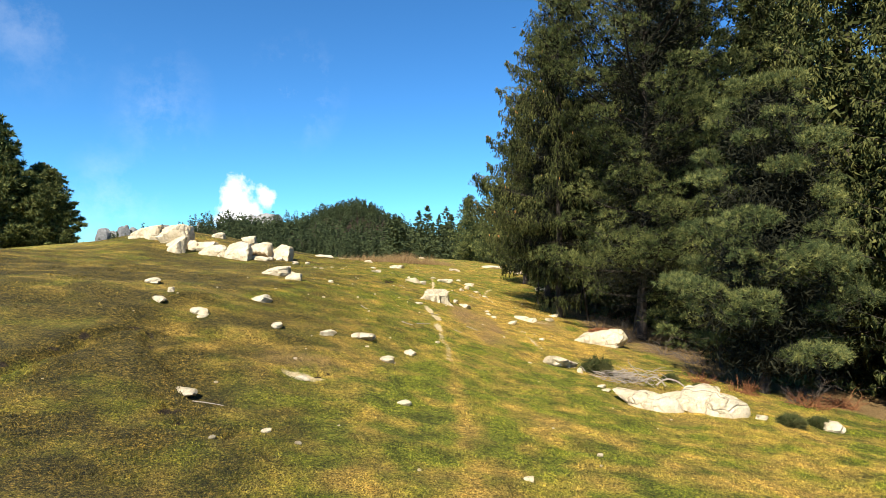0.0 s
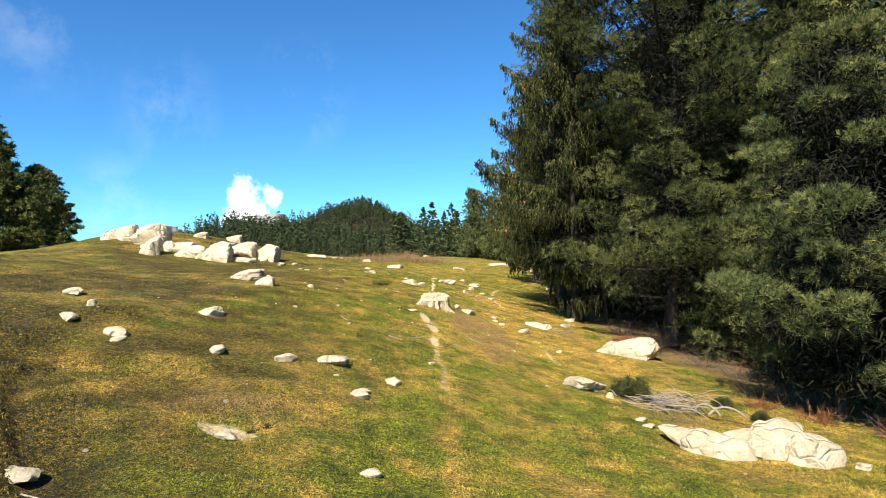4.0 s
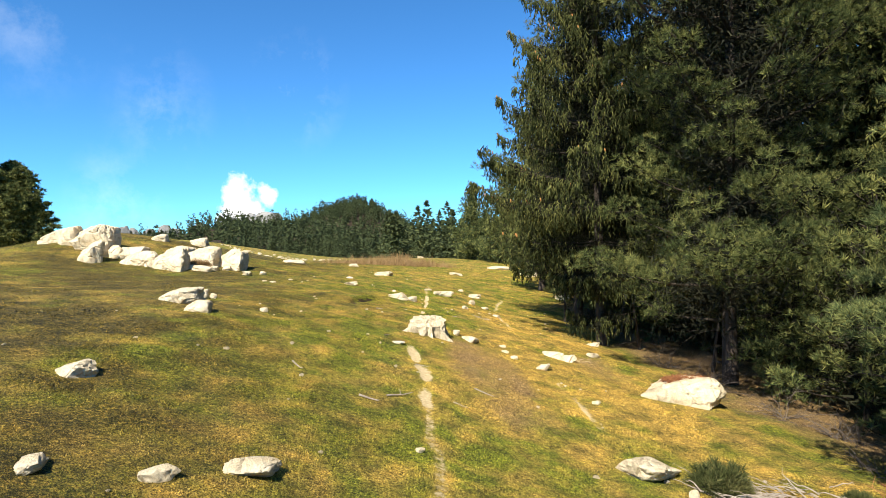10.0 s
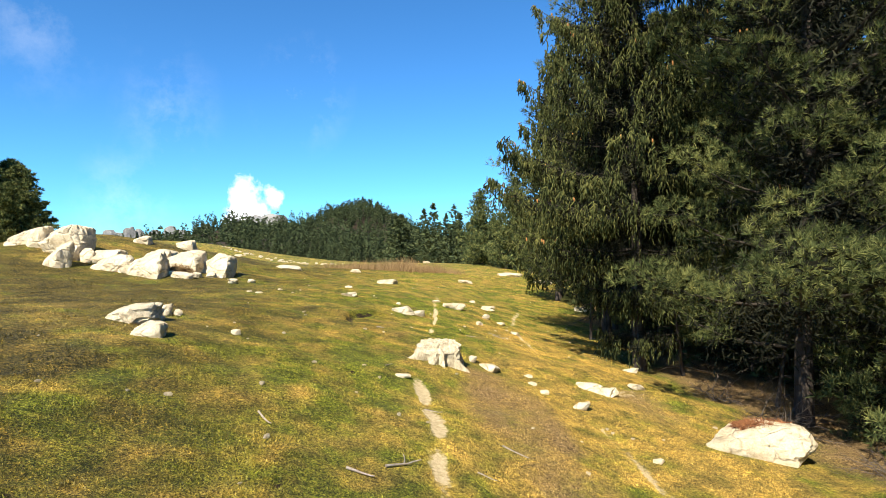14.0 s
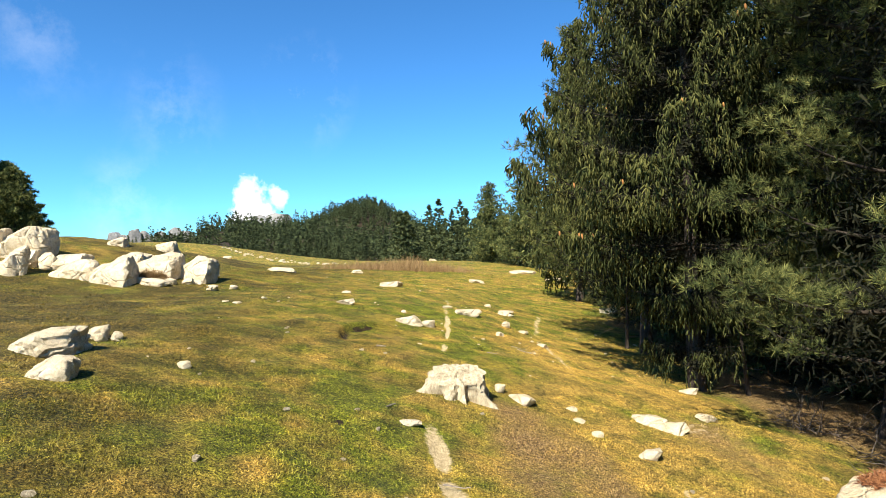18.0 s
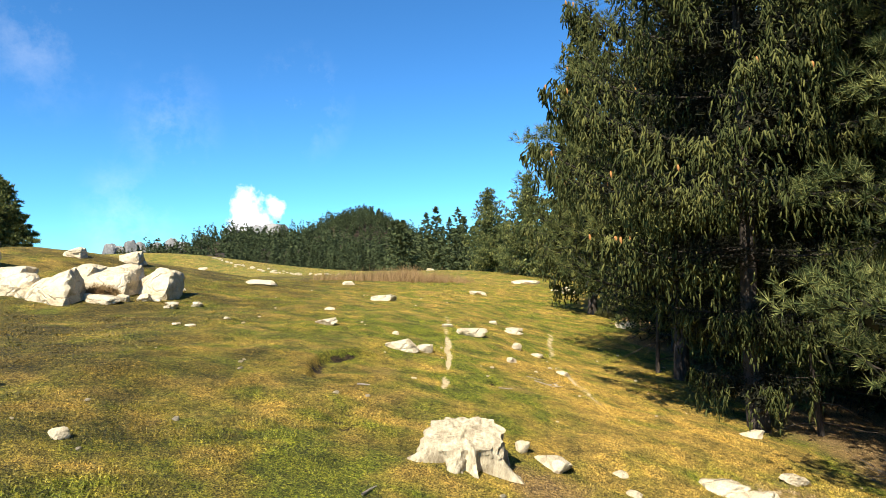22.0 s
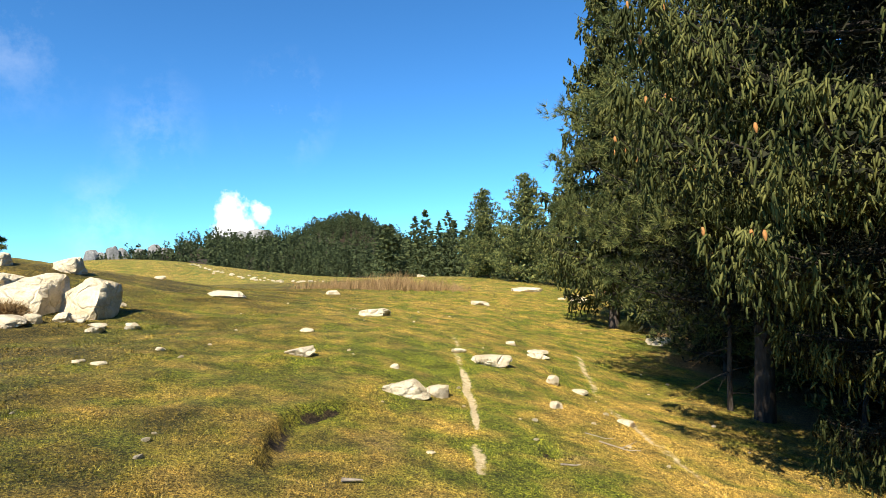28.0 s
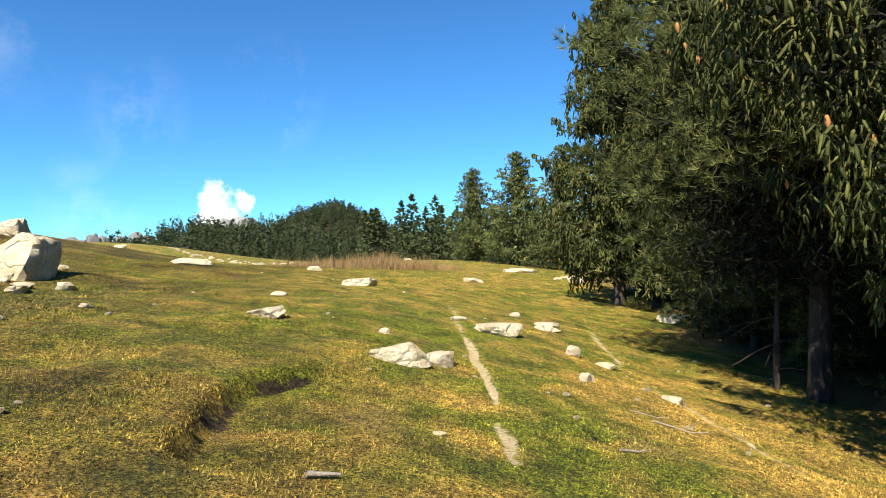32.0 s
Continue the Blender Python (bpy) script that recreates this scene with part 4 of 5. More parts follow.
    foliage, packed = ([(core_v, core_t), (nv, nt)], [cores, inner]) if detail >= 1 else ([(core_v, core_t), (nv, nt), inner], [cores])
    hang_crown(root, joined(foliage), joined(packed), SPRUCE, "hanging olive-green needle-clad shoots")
    for i in range(cones):
        j = rng.choice(np.where((s > 0.88) & (f[who] > 0.12) & (f[who] < 0.75))[0])
        cl = rng.uniform(0.065, 0.09)
        z = np.linspace(0, 1, 7)
        line = start[j] + along[j] * 0.05 + np.stack([0.01 * z, 0 * z, -cl * z], -1)
        part("cone", mesh_of("cone", *tube(line, cl * 0.17 * np.sin(np.pi * (0.12 + 0.83 * z)) + 0.003, 7), True), CONE, limbs[who[j]] if split else root, "ripe orange-brown hanging cone")
    return root


def stand(root, x, y, turn=0.0, label="", category="tree", group="", scale=1.0):
    root.matrix_world = pose(x, y, float(rough_ground(x, y)) - 0.05, 0, 0, turn) @ Matrix.Scale(scale, 4)
    return tagged(root, label, category, group)


SPRUCE_LABEL = "tall weeping spruce with drooping olive-green branchlets"

stand(blue_pine("pine_tree", 6.1, 1.8, 0.8, 11, 6000, 28, 0.120, 0.0080, trunk=0.10, per_metre=9, clump=0.38, shape=0.55, split=True, foliage=BLUE_PINE, tier=0.8), 6.6, 13.0, 0, "young blue pine, crown nearly to the ground, at forest edge", group="forest edge")
stand(blue_pine("pine_tree", 16.0, 4.0, 1.3, 12, 14000, 27, 0.135, 0.0088, trunk=0.14, per_metre=6.5, clump=0.40, shape=0.42, split=True, tier=0.9, lop=(radians(256), 0.20), storeys=((0, 1.02), (2.4, 1.0), (3.1, 0.53), (4.6, 0.52), (5.7, 0.92), (8.0, 1.08), (10.0, 1.15), (20, 1.1))), 6.1, 19.4, 0, "tall blue pine with low sweeping limbs at forest edge", group="forest edge")
stand(blue_pine("pine_tree", 14.5, 3.0, 1.6, 13, 5000, 14, 0.18, 0.024, trunk=0.15, per_metre=8, clump=0.36, shape=0.45), 8.3, 23.4, 0, "tall blue pine with layered limbs inside the forest edge", group="forest edge")
stand(spruce("spruce_tree", 13.2, 3.95, 0.8, 21, 34000, cones=120, trunk=0.13, per_metre=11, shape=0.95, split=True, skirt=(0.19, 0.22, 2.2), tier=1.0, lop=(radians(232), 0.13)), 4.2, 22.4, 0, "tall weeping spruce hung with orange-brown cones", group="forest edge")
stand(blue_pine("pine_tree", 11.5, 3.1, 1.9, 25, 6000, 26, 0.145, 0.0085, trunk=0.14, per_metre=7.5, clump=0.46, tier=0.9, shape=0.8, split=True), 4.3, 25.9, 0, "blue pine with yellowish low pads and a plated grey-brown trunk", group="forest edge")
stand(blue_pine("pine_tree", 8.0, 2.4, 0.4, 19, 2600, 14, 0.18, 0.024, trunk=0.09, per_metre=9, clump=0.40, shape=0.6), 5.6, 30.0, 0, "dark young pine beyond the spruce", group="forest edge")
back = stand(spruce("spruce_tree", 15.0, 3.6, 0.4, 22, 8000, trunk=0.16, detail=0.3), 10.3, 16.2, 0, SPRUCE_LABEL, group="forest edge")
for x, y, s, a in ((10.4, 20.8, 0.95, 100), (10.2, 12.2, 0.9, 210), (8.3, 26.4, 0.92, 300), (12.8, 8.8, 0.85, 30)):
    copy_thing(back, pose(x, y, float(rough_ground(x, y)) - 0.05, 0, 0, a) @ Matrix.Scale(s, 4))
stand(spruce("spruce_tree", 10.8, 2.6, 1.0, 27, 9500, trunk=0.14, detail=0.5, per_metre=9, shape=0.62, skirt=(0.1, 0.8)), 4.6, 35.5, 0, "dense dark spruce farther along the forest edge", group="forest edge")
thicket = stand(blue_pine("young_pine", 4.2, 1.9, 0.05, 18, 1000, 14, 0.18, 0.026, trunk=0.07, per_metre=9, shape=0.55), 8.2, 18.0, 0, "dark young pine in the shade of the forest", group="forest undergrowth")
for x, y, s, a in ((7.6, 24.4, 1.0, 40), (6.6, 27.5, 0.9, 100), (7.4, 29.8, 1.1, 170), (6.4, 31.8, 0.95, 220), (8.8, 14.8, 1.0, 280), (9.0, 21.6, 1.1, 330), (7.9, 33.0, 1.2, 60), (9.4, 24.0, 1.2, 150), (11.4, 10.2, 1.1, 200), (6.9, 38.5, 1.0, 240), (7.6, 17.4, 0.75, 20), (8.2, 16.2, 0.8, 130), (7.2, 19.0, 0.6, 250)):
    copy_thing(thicket, pose(x, y, float(rough_ground(x, y)) - 0.05, 0, 0, a) @ Matrix.Scale(s, 4))
mid_pine = stand(blue_pine("pine_tree", 9.0, 3.4, 0.2, 15, 2800, 9, 0.25, 0.062, trunk=0.16, per_metre=11, shape=0.9, clump=0.40, foliage=BLUE_PINE), 5.0, 57.0, 0, "blue pine at the far end of the pasture", group="far pines", scale=0.76)
for x, y, s, a in ((7.6, 55.0, 0.80, 70), (2.6, 61.0, 0.68, 160), (10.5, 51, 1.05, 250), (11.2, 45, 1.2, 20), (8.8, 40.5, 1.25, 120), (11.8, 30.0, 1.6, 80), (13.5, 25.0, 1.7, 200), (14.5, 17.0, 1.7, 300), (9.8, 34.5, 1.4, 10)):
    copy_thing(mid_pine, pose(x, y, float(rough_ground(x, y)) - 0.05, 0, 0, a) @ Matrix.Scale(s / 0.76, 4))
broad_pine = stand(blue_pine("pine_tree", 10.2, 4.0, 0.1, 16, 3200, 8, 0.42, 0.13, trunk=0.2, per_metre=10, shape=0.75), -52.6, 85.0, 0, "broad dark pine on the crest of the pasture", group="crest pines")
for x, y, s, a in ((-55.6, 87, 0.92, 90), (-60, 84, 1.75, 200), (-63, 88, 1.6, 40), (-57, 90, 1.2, 300)):
    copy_thing(broad_pine, pose(x, y, float(rough_ground(x, y)) - 0.05, 0, 0, a) @ Matrix.Scale(s, 4))


# ---------------------------------------------------------------- far woods
def far_woods():
    """Conifers of the far edge and the wooded hill, as one body of trees."""
    rng = np.random.default_rng(5)
    spots = []
    for _ in range(110):
        y = rng.uniform(88, 140)
        x = rng.uniform(-0.085, 0.16) * y
        spots.append((x, y, rng.uniform(6.0, 8.6)))
    for _ in range(150):
        y = rng.uniform(150, 215)
        x = rng.uniform(-0.33, -0.06) * y
        spots.append((x, y, rng.uniform(5.0, 9.0)))
    for _ in range(800):
        spots.append((-78 + rng.normal() * 34, 510 + rng.normal() * 42, rng.uniform(3.5, 10.5)))
    for _ in range(160):
        spots.append((-322 + rng.normal() * 36, 680 + rng.normal() * 16, rng.uniform(6, 10)))
    for _ in range(320):
        spots.append((-142 + rng.normal() * 24, 425 + rng.normal() * 34, rng.uniform(3, 11)))
    for _ in range(260):
        spots.append((-86 + rng.normal() * 26, 300 + rng.normal() * 34, rng.uniform(3, 11)))
    for _ in range(900):
        y = rng.uniform(230, 620)
        x = rng.uniform(-0.35, 0.16) * y
        spots.append((x, y, rng.uniform(3, 11)))
    vs, ts, n = [], [], 0
    for x, y, h in spots:
        z0 = float(ground(x, y)) - 0.4
        if y > 200:
            h *= 1 + 0.55 * float(value_noise(x, y, 16.0, 71))
        near = y < 220
        m = 180 if near else 34
        f = rng.uniform(0.06, 1, m) ** 0.9
        az = rng.uniform(0, 2 * np.pi, m)
        rad = h * (0.34 if near else 0.3) * (1.03 - f) ** (0.95 if near else 0.6) * rng.uniform(0.45, 1.1, m)
        b = np.stack([x + np.cos(az) * rad, y + np.sin(az) * rad, z0 + h * f], -1)
        d = unit(np.stack([np.cos(az), np.sin(az), rng.uniform(-0.5, 0.6, m)], -1))
        size = (0.6 if near else 1.25) * rng.uniform(0.6, 1.2, m)
        v, t = needles(b - d * size[:, None] * 0.5, d, size, 0.30 if near else 0.75, 2, 0.35, rng)
        vs.append(v)
        ts.append(t + n)
        n += len(v)
    ob = part("far_woods", mesh_of("far_woods", np.concatenate(vs), np.concatenate(ts)), FAR_NEEDLES)
    return tagged(ob, "dense dark green conifer woods on the far rise and hill", "woods", kind="stuff")


far_woods()


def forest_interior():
    """Wood added down the slope behind the forest edge to block sky light."""
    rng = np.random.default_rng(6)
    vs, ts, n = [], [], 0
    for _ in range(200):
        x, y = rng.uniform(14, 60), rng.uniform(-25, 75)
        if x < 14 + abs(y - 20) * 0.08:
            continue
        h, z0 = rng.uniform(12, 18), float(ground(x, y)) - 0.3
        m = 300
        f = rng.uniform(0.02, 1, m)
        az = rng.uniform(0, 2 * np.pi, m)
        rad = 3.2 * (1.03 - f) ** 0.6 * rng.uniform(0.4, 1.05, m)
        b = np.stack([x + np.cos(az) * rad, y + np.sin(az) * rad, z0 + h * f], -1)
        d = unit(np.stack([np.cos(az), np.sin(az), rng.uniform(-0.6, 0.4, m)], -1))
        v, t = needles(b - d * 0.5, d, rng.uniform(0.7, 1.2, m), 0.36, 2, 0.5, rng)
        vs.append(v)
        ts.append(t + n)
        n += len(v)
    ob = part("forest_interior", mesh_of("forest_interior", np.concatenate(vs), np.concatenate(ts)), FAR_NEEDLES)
    return tagged(ob, "conifers added down the slope to block sky light", "forest", kind="stuff")


forest_interior()


# ---------------------------------------------------------------- turf blades
def grass():
    """Short cropped blades over the part of the pasture that the walk crosses."""
    rng = np.random.default_rng(9)
    out = []
    for n, x0, x1, y0, y1, tall, wide in ((170000, -5.0, 5.5, 4.6, 12.0, 0.030, 0.0105), (30000, 4.0, 7.0, 8.0, 14.0, 0.03, 0.010), (170000, -4.0, 4.2, 12.0, 20.0, 0.029, 0.0105), (160000, -4.2, 3.9, 20, 26, 0.024, 0.0088), (60000, -7, 4.4, 26, 34, 0.030, 0.013), (30000, -9, 5.0, 34, 46, 0.045, 0.024), (60000, -15, -4.0, 9, 31, 0.036, 0.018)):
        x, y = rng.uniform(x0, x1, n), rng.uniform(y0, y1, n)
        bare, dry, litter, worn = turf_masks(x, y)
        keep = (bare < 0.35) & (litter < 0.75) & (worn < 0.3) & (value_noise(x, y, 0.25, 21) > -0.8)
        x, y = x[keep], y[keep]
        base = np.stack([x, y, rough_ground(x, y) - 0.006], -1)
        lump = 0.85 + 0.4 * value_noise(x, y, 0.5, 22)
        d = np.stack([rng.normal(size=len(x)) * 0.75, rng.normal(size=len(x)) * 0.75, np.full(len(x), 1.0)], -1)
        out.append(needles(base, d, tall * lump, wide, 1, 0.1, rng))
    v, t = joined(out)
    me = mesh_of("grass", v, t)
    paint_turf(me, v[:, 0], v[:, 1])
    return tagged(part("grass", me, BLADE), "short cropped green and straw-coloured grass", "grass", kind="stuff")


def make_blade():
    m, nt, bsdf = material("grass_blade", 0.6)
    pos = place_of(nt)
    colour = turf_colour(nt, pos)
    rnd = nt.nodes.new("ShaderNodeNewGeometry").outputs["Random Per Island"]
    tint = ramp(nt, rnd, (0.0, (0.44, 0.46, 0.42)), (0.5, (0.95, 0.95, 0.95)), (1.0, (1.24, 1.22, 1.20)))
    nt.links.new(mixed(nt, 1.0, colour, tint, "MULTIPLY"), bsdf.inputs["Base Color"])
    return m


BLADE = make_blade()
grass()


# ---------------------------------------------------------------- stump
def stump():
    """A bleached stump: a broad sawn-off core with flared, splayed roots."""
    rng = np.random.default_rng(31)
    root = new("tree_stump")
    n_az, n_h = 72, 16
    az = np.linspace(0, 2 * np.pi, n_az, endpoint=False)
    h = np.linspace(0, 1, n_h)
    A, H = np.meshgrid(az, h)
    flare = sum(w * np.exp(-((np.angle(np.exp(1j * (A - a))) / s) ** 2)) for a, w, s in ((3.62, 1.0, 0.26), (4.50, 1.05, 0.19), (5.02, 0.80, 0.14), (5.85, 0.62, 0.26), (0.5, 0.4, 0.3), (1.8, 0.3, 0.4), (2.7, 0.45, 0.3)))
    R = 0.31 + 0.04 * np.sin(2 * A + 2) + flare * (1 - H) ** 1.1 * 0.46 - 0.11 * (1 - H) ** 0.7 * np.clip(1 - flare, 0, 1)
    R = R * (1 + 0.10 * np.sin(2 * A + 0.5)) * (1 - 0.14 * H)
    R = R + 0.02 * np.sin(13 * A + 5 * H) + rng.normal(size=R.shape) * 0.008
    Z = -0.12 + 0.50 * H + (0.11 * np.sin(A + 0.25) + 0.02 * np.sin(3 * A)) * H
    v = np.stack([R * np.cos(A) * 1.05, R * np.sin(A) * 0.85, Z], -1).reshape(-1, 3)
    top = []
    for k in (0.8, 0.5, 0.2, 0.01):
        ring = v[-n_az:].copy()
        c = ring.mean(0)
        ring = c + (ring - c) * k
        ring[:, 2] += 0.015 * np.sin(5 * az + 3 * k) + rng.normal(size=n_az) * 0.006
        top.append(ring)
    v = np.concatenate([v, *top])
    i = np.arange(n_h + 3)[:, None] * n_az
    j = np.arange(n_az)[None]
    k = (j + 1) % n_az
    quads = np.stack([i + j, i + k, i + n_az + k, i + n_az + j], -1).reshape(-1, 4)
    body = mesh_of("stump_body", v, quads, True)
    body.set_sharp_from_angle(angle=radians(34))
    part("stump_body", body, STUMP_WOOD, root)
    for a, ln, w in ((3.62, 0.62, 0.07), (4.55, 0.42, 0.065), (5.85, 0.34, 0.06), (0.8, 0.4, 0.06)):
        s = np.linspace(0, 1, 8)
        line = np.stack([np.cos(a) * (0.2 + ln * s), np.sin(a) * (0.2 + ln * s) * 0.85, 0.2 * (1 - s) ** 1.3 - 0.02 - 0.05 * s], -1)
        line[:, :2] += np.cumsum(rng.normal(size=(8, 2)) * 0.012, 0)
        part("stump_limb", mesh_of("stump_limb", *tube(line, w * (1.15 - 0.75 * s), 8), True), STUMP_WOOD, root, "splayed bleached root")
    x, y = -0.22, 18.62
    root.matrix_world = pose(x, y, float(rough_ground(x, y)) - 0.03, 9, 6, 0) @ Matrix.Diagonal((1.04, 1.0, 0.76, 1))
    return tagged(root, "bleached whitish tree stump with splayed roots in dry turf", "stump")


STUMP_WOOD = make_bark("bleached_wood", (0.19, 0.14, 0.08), (0.66, 0.57, 0.385))
stump()


# ---------------------------------------------------------------- reeds
def reeds():
    rng = np.random.default_rng(17)
    n = 2800
    x = rng.normal(size=n) * 2.1 - 3.5
    y = 47 + rng.normal(size=n) * 1.3 - 0.1 * x
    keep = (x > -8.0) & (x < 0.9)
    x, y = x[keep], y[keep]
    base = np.stack([x, y, rough_ground(x, y) - 0.03], -1)
    tall = rng.uniform(0.15, 0.85, len(x)) * (0.9 + 0.35 * value_noise(x, y, 0.9, 51)) * np.clip(1.15 - 0.12 * np.abs(x + 3.2), 0.4, 1.1)
    d = np.stack([0.12 + rng.normal(size=len(x)) * 0.3, rng.normal(size=len(x)) * 0.3, np.ones(len(x))], -1)
    v, t = needles(base, d, tall, 0.020, 3, 0.16, rng)
    return tagged(part("reeds", mesh_of("reeds", v, t), REED), "stand of dry straw-brown reeds in a hollow", "reeds", kind="stuff")


reeds()


# ---------------------------------------------------------------- dead wood and scrub
def bent(start, direction, length, rng, points=6, sag=0.0, curl=0.25):
    """A crooked line for a branch."""
    s = np.linspace(0, 1, points)
    d = unit(np.asarray(direction, float))
    line = np.asarray(start, float) + s[:, None] * d * length
    line = line + np.cumsum(rng.normal(size=(points, 3)) * curl * length / points, 0) * s[:, None]
    line[:, 2] -= sag * s ** 2 * length
    return line


def on_ground(line, lift=0.02):
    line = line.copy()
    line[:, 2] = np.maximum(line[:, 2], rough_ground(line[:, 0], line[:, 1]) + lift)
    return line


def brush_pile(cx, cy):
    """A heap of bleached dead branches, swept one way."""
    rng = np.random.default_rng(41)
    root = new("brush_pile")
    z = float(rough_ground(cx, cy))
    root.matrix_world = pose(cx, cy, z)
    for i in range(130):
        sx, sy = cx + rng.normal() * 0.30, cy + rng.normal() * 0.28
        a = rng.normal() * 0.45 + (2.2 if i % 4 else -0.6)
        ln = rng.uniform(0.2, 0.58)
        line = bent((sx, sy, z + rng.uniform(0.02, 0.22)), (math.cos(a), math.sin(a) * 0.7, rng.uniform(-0.15, 0.45)), ln, rng, 6, 0.3, 0.4)
        line = on_ground(line, 0.015)
        r = rng.uniform(0.004, 0.010)
        v, q = tube(line - (cx, cy, z), np.linspace(r, r * 0.4, 6), 5)
        part("branch", mesh_of("branch", v, q, True), GREY_WOOD, root)
    for sx, sy, a, ln, r in ((4.15, 12.30, 0.2, 0.48, 0.022), (4.0, 12.5, 0.9, 0.30, 0.020)):
        s = np.linspace(0, 1, 9)
        line = np.stack([sx + ln * s, sy - 0.25 * s + 0.05 * np.sin(6 * s), z + 0.05 + 0.14 * np.sin(np.pi * s)], -1)
        v, q = tube(on_ground(line) - (cx, cy, z), np.linspace(r, r * 0.6, 9), 7)
        part("bough", mesh_of("bough", v, q, True), GREY_WOOD, root, "thick bleached arched bough")
    return tagged(root, "heap of bleached dead branches on the turf", "brush pile")


brush_pile(3.75, 12.85)


def shrub(x, y, r, h, seed, label, name="juniper_shrub"):
    """A low evergreen cushion: short woody stems and dense sprays."""
    rng = np.random.default_rng(seed)
    root = new(name)
    n = 900
    d = unit(rng.normal(size=(n, 3)) * (1, 1, 0.6) + (0, 0, 0.5))
    d[:, 2] = np.abs(d[:, 2])
    tip = d * np.array([r, r, h]) * rng.uniform(0.45, 1.0, (n, 1)) * (1 + 0.2 * np.sin(5 * np.arctan2(d[:, 1], d[:, 0])))[:, None]
    v, t = needles(tip - d * 0.05, d + (0, 0, 0.4), np.full(n, 0.10), 0.012, 9, 0.5, rng)
    part("foliage", mesh_of("foliage", v, t), SHRUB, root)
    stems = [tube(bent((0, 0, -0.03), p, np.linalg.norm(p) * 0.9, rng, 5), np.linspace(0.012, 0.005, 5), 4) for p in tip[:24]]
    part("stem", mesh_of("stem", *joined(stems), True), BARK, root)
    root.matrix_world = pose(x, y, float(rough_ground(x, y)))
    return tagged(root, label, "shrub")


dry = tagged(shrub(-7.62, 26.1, 0.34, 0.26, 57, ""), "dry brown tangle of withered stems between boulders", "dead bush")
dry.children[0].data.materials[0] = REED
for i, (dx, dy, w, h) in enumerate(((-0.2, -0.35, 0.22, 0.14), (0.12, -0.42, 0.17, 0.10), (0.42, -0.15, 0.28, 0.15), (-0.35, -0.1, 0.2, 0.1), (0.3, -0.5, 0.12, 0.07), (0.9, 0.2, 0.34, 0.13))):
    put_rock("stone", -7.5 + dx, 26.15 + dy, w, h, "broken pale stone lying at the foot of a boulder", "stones beside the outcrop", 260 + i)
for i, (x, y, w, h) in enumerate(((-4.62, 18.55, 0.26, 0.16), (-4.5, 18.38, 0.18, 0.10), (-4.42, 18.62, 0.15, 0.09), (-4.66, 18.3, 0.14, 0.07), (-4.36, 18.45, 0.10, 0.05))):
    put_rock("stone", x, y, w, h, "broken grey stone fallen from the end of a boulder", "stones beside the outcrop", 280 + i)
shrub(3.22, 13.25, 0.36, 0.30, 51, "low dark green juniper shrub beside the dead branches")
shrub(4.75, 13.2, 0.16, 0.12, 52, "small green shrub in dry grass near the brush")
shrub(4.95, 12.3, 0.12, 0.12, 53, "small green shrub behind the stone slab")
shrub(5.45, 9.9, 0.20, 0.16, 54, "small dark shrub beside a pale slab")
shrub(6.05, 10.15, 0.18, 0.16, 55, "small dark shrub beside a pale stone")
shrub(5.0, 35.5, 0.5, 0.35, 56, "low green shrub at the shaded forest edge")


def dead_bush(x, y, r, h, seed, count=26, wood=None):
    """A leafless tangle of thin twigs."""
    rng = np.random.default_rng(seed)
    root = new("dead_bush")
    bits = []
    for _ in range(count):
        d = unit(rng.normal(size=3) * (1, 1, 0.5) + (0, 0, 0.55))
        ln = rng.uniform(0.5, 1.0) * (r + h) * 0.7
        line = bent((rng.normal() * r * 0.3, rng.normal() * r * 0.3, -0.02), d, ln, rng, 6, 0.25, 0.35)
        bits.append(tube(line, np.linspace(0.009, 0.003, 6), 3))
        for k in (2, 3, 4):
            side = unit(d + rng.normal(size=3) * 0.8)
            bits.append(tube(bent(line[k], side, ln * 0.4, rng, 4), np.linspace(0.005, 0.002, 4), 3))
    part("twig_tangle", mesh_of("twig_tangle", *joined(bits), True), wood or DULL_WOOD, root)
    root.matrix_world = pose(x, y, float(rough_ground(x, y)))
    return tagged(root, "leafless grey tangle of twigs under the forest edge", "dead bush", "dead bushes")


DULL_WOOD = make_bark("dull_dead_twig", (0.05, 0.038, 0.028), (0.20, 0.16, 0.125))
RUST = make_plain("rusty_dead_fern", (0.13, 0.045, 0.018), (0.34, 0.15, 0.06))
for i, (x, y, r, h) in enumerate(((5.9, 14.5, 0.35, 0.5), (6.3, 13.9, 0.4, 0.45), (7.6, 13.0, 0.4, 0.4), (5.3, 18.4, 0.4, 0.6), (5.9, 17.0, 0.4, 0.7), (6.3, 16.0, 0.35, 0.6), (4.9, 18.1, 0.3, 0.5), (6.9, 12.3, 0.35, 0.35), (5.0, 20.4, 0.4, 0.7), (5.6, 19.3, 0.5, 0.9))):
    dead_bush(x, y, r, h, 60 + i)
for i, (x, y, r, h) in enumerate(((6.0, 12.7, 0.35, 0.25), (6.9, 11.9, 0.4, 0.25), (7.7, 12.2, 0.4, 0.3), (5.4, 13.2, 0.3, 0.2), (8.3, 11.0, 0.4, 0.3))):
    tagged(dead_bush(x, y, r, h, 80 + i, 60, RUST), "rust-brown withered fern patch at the forest edge", "dead fern", "withered ferns")


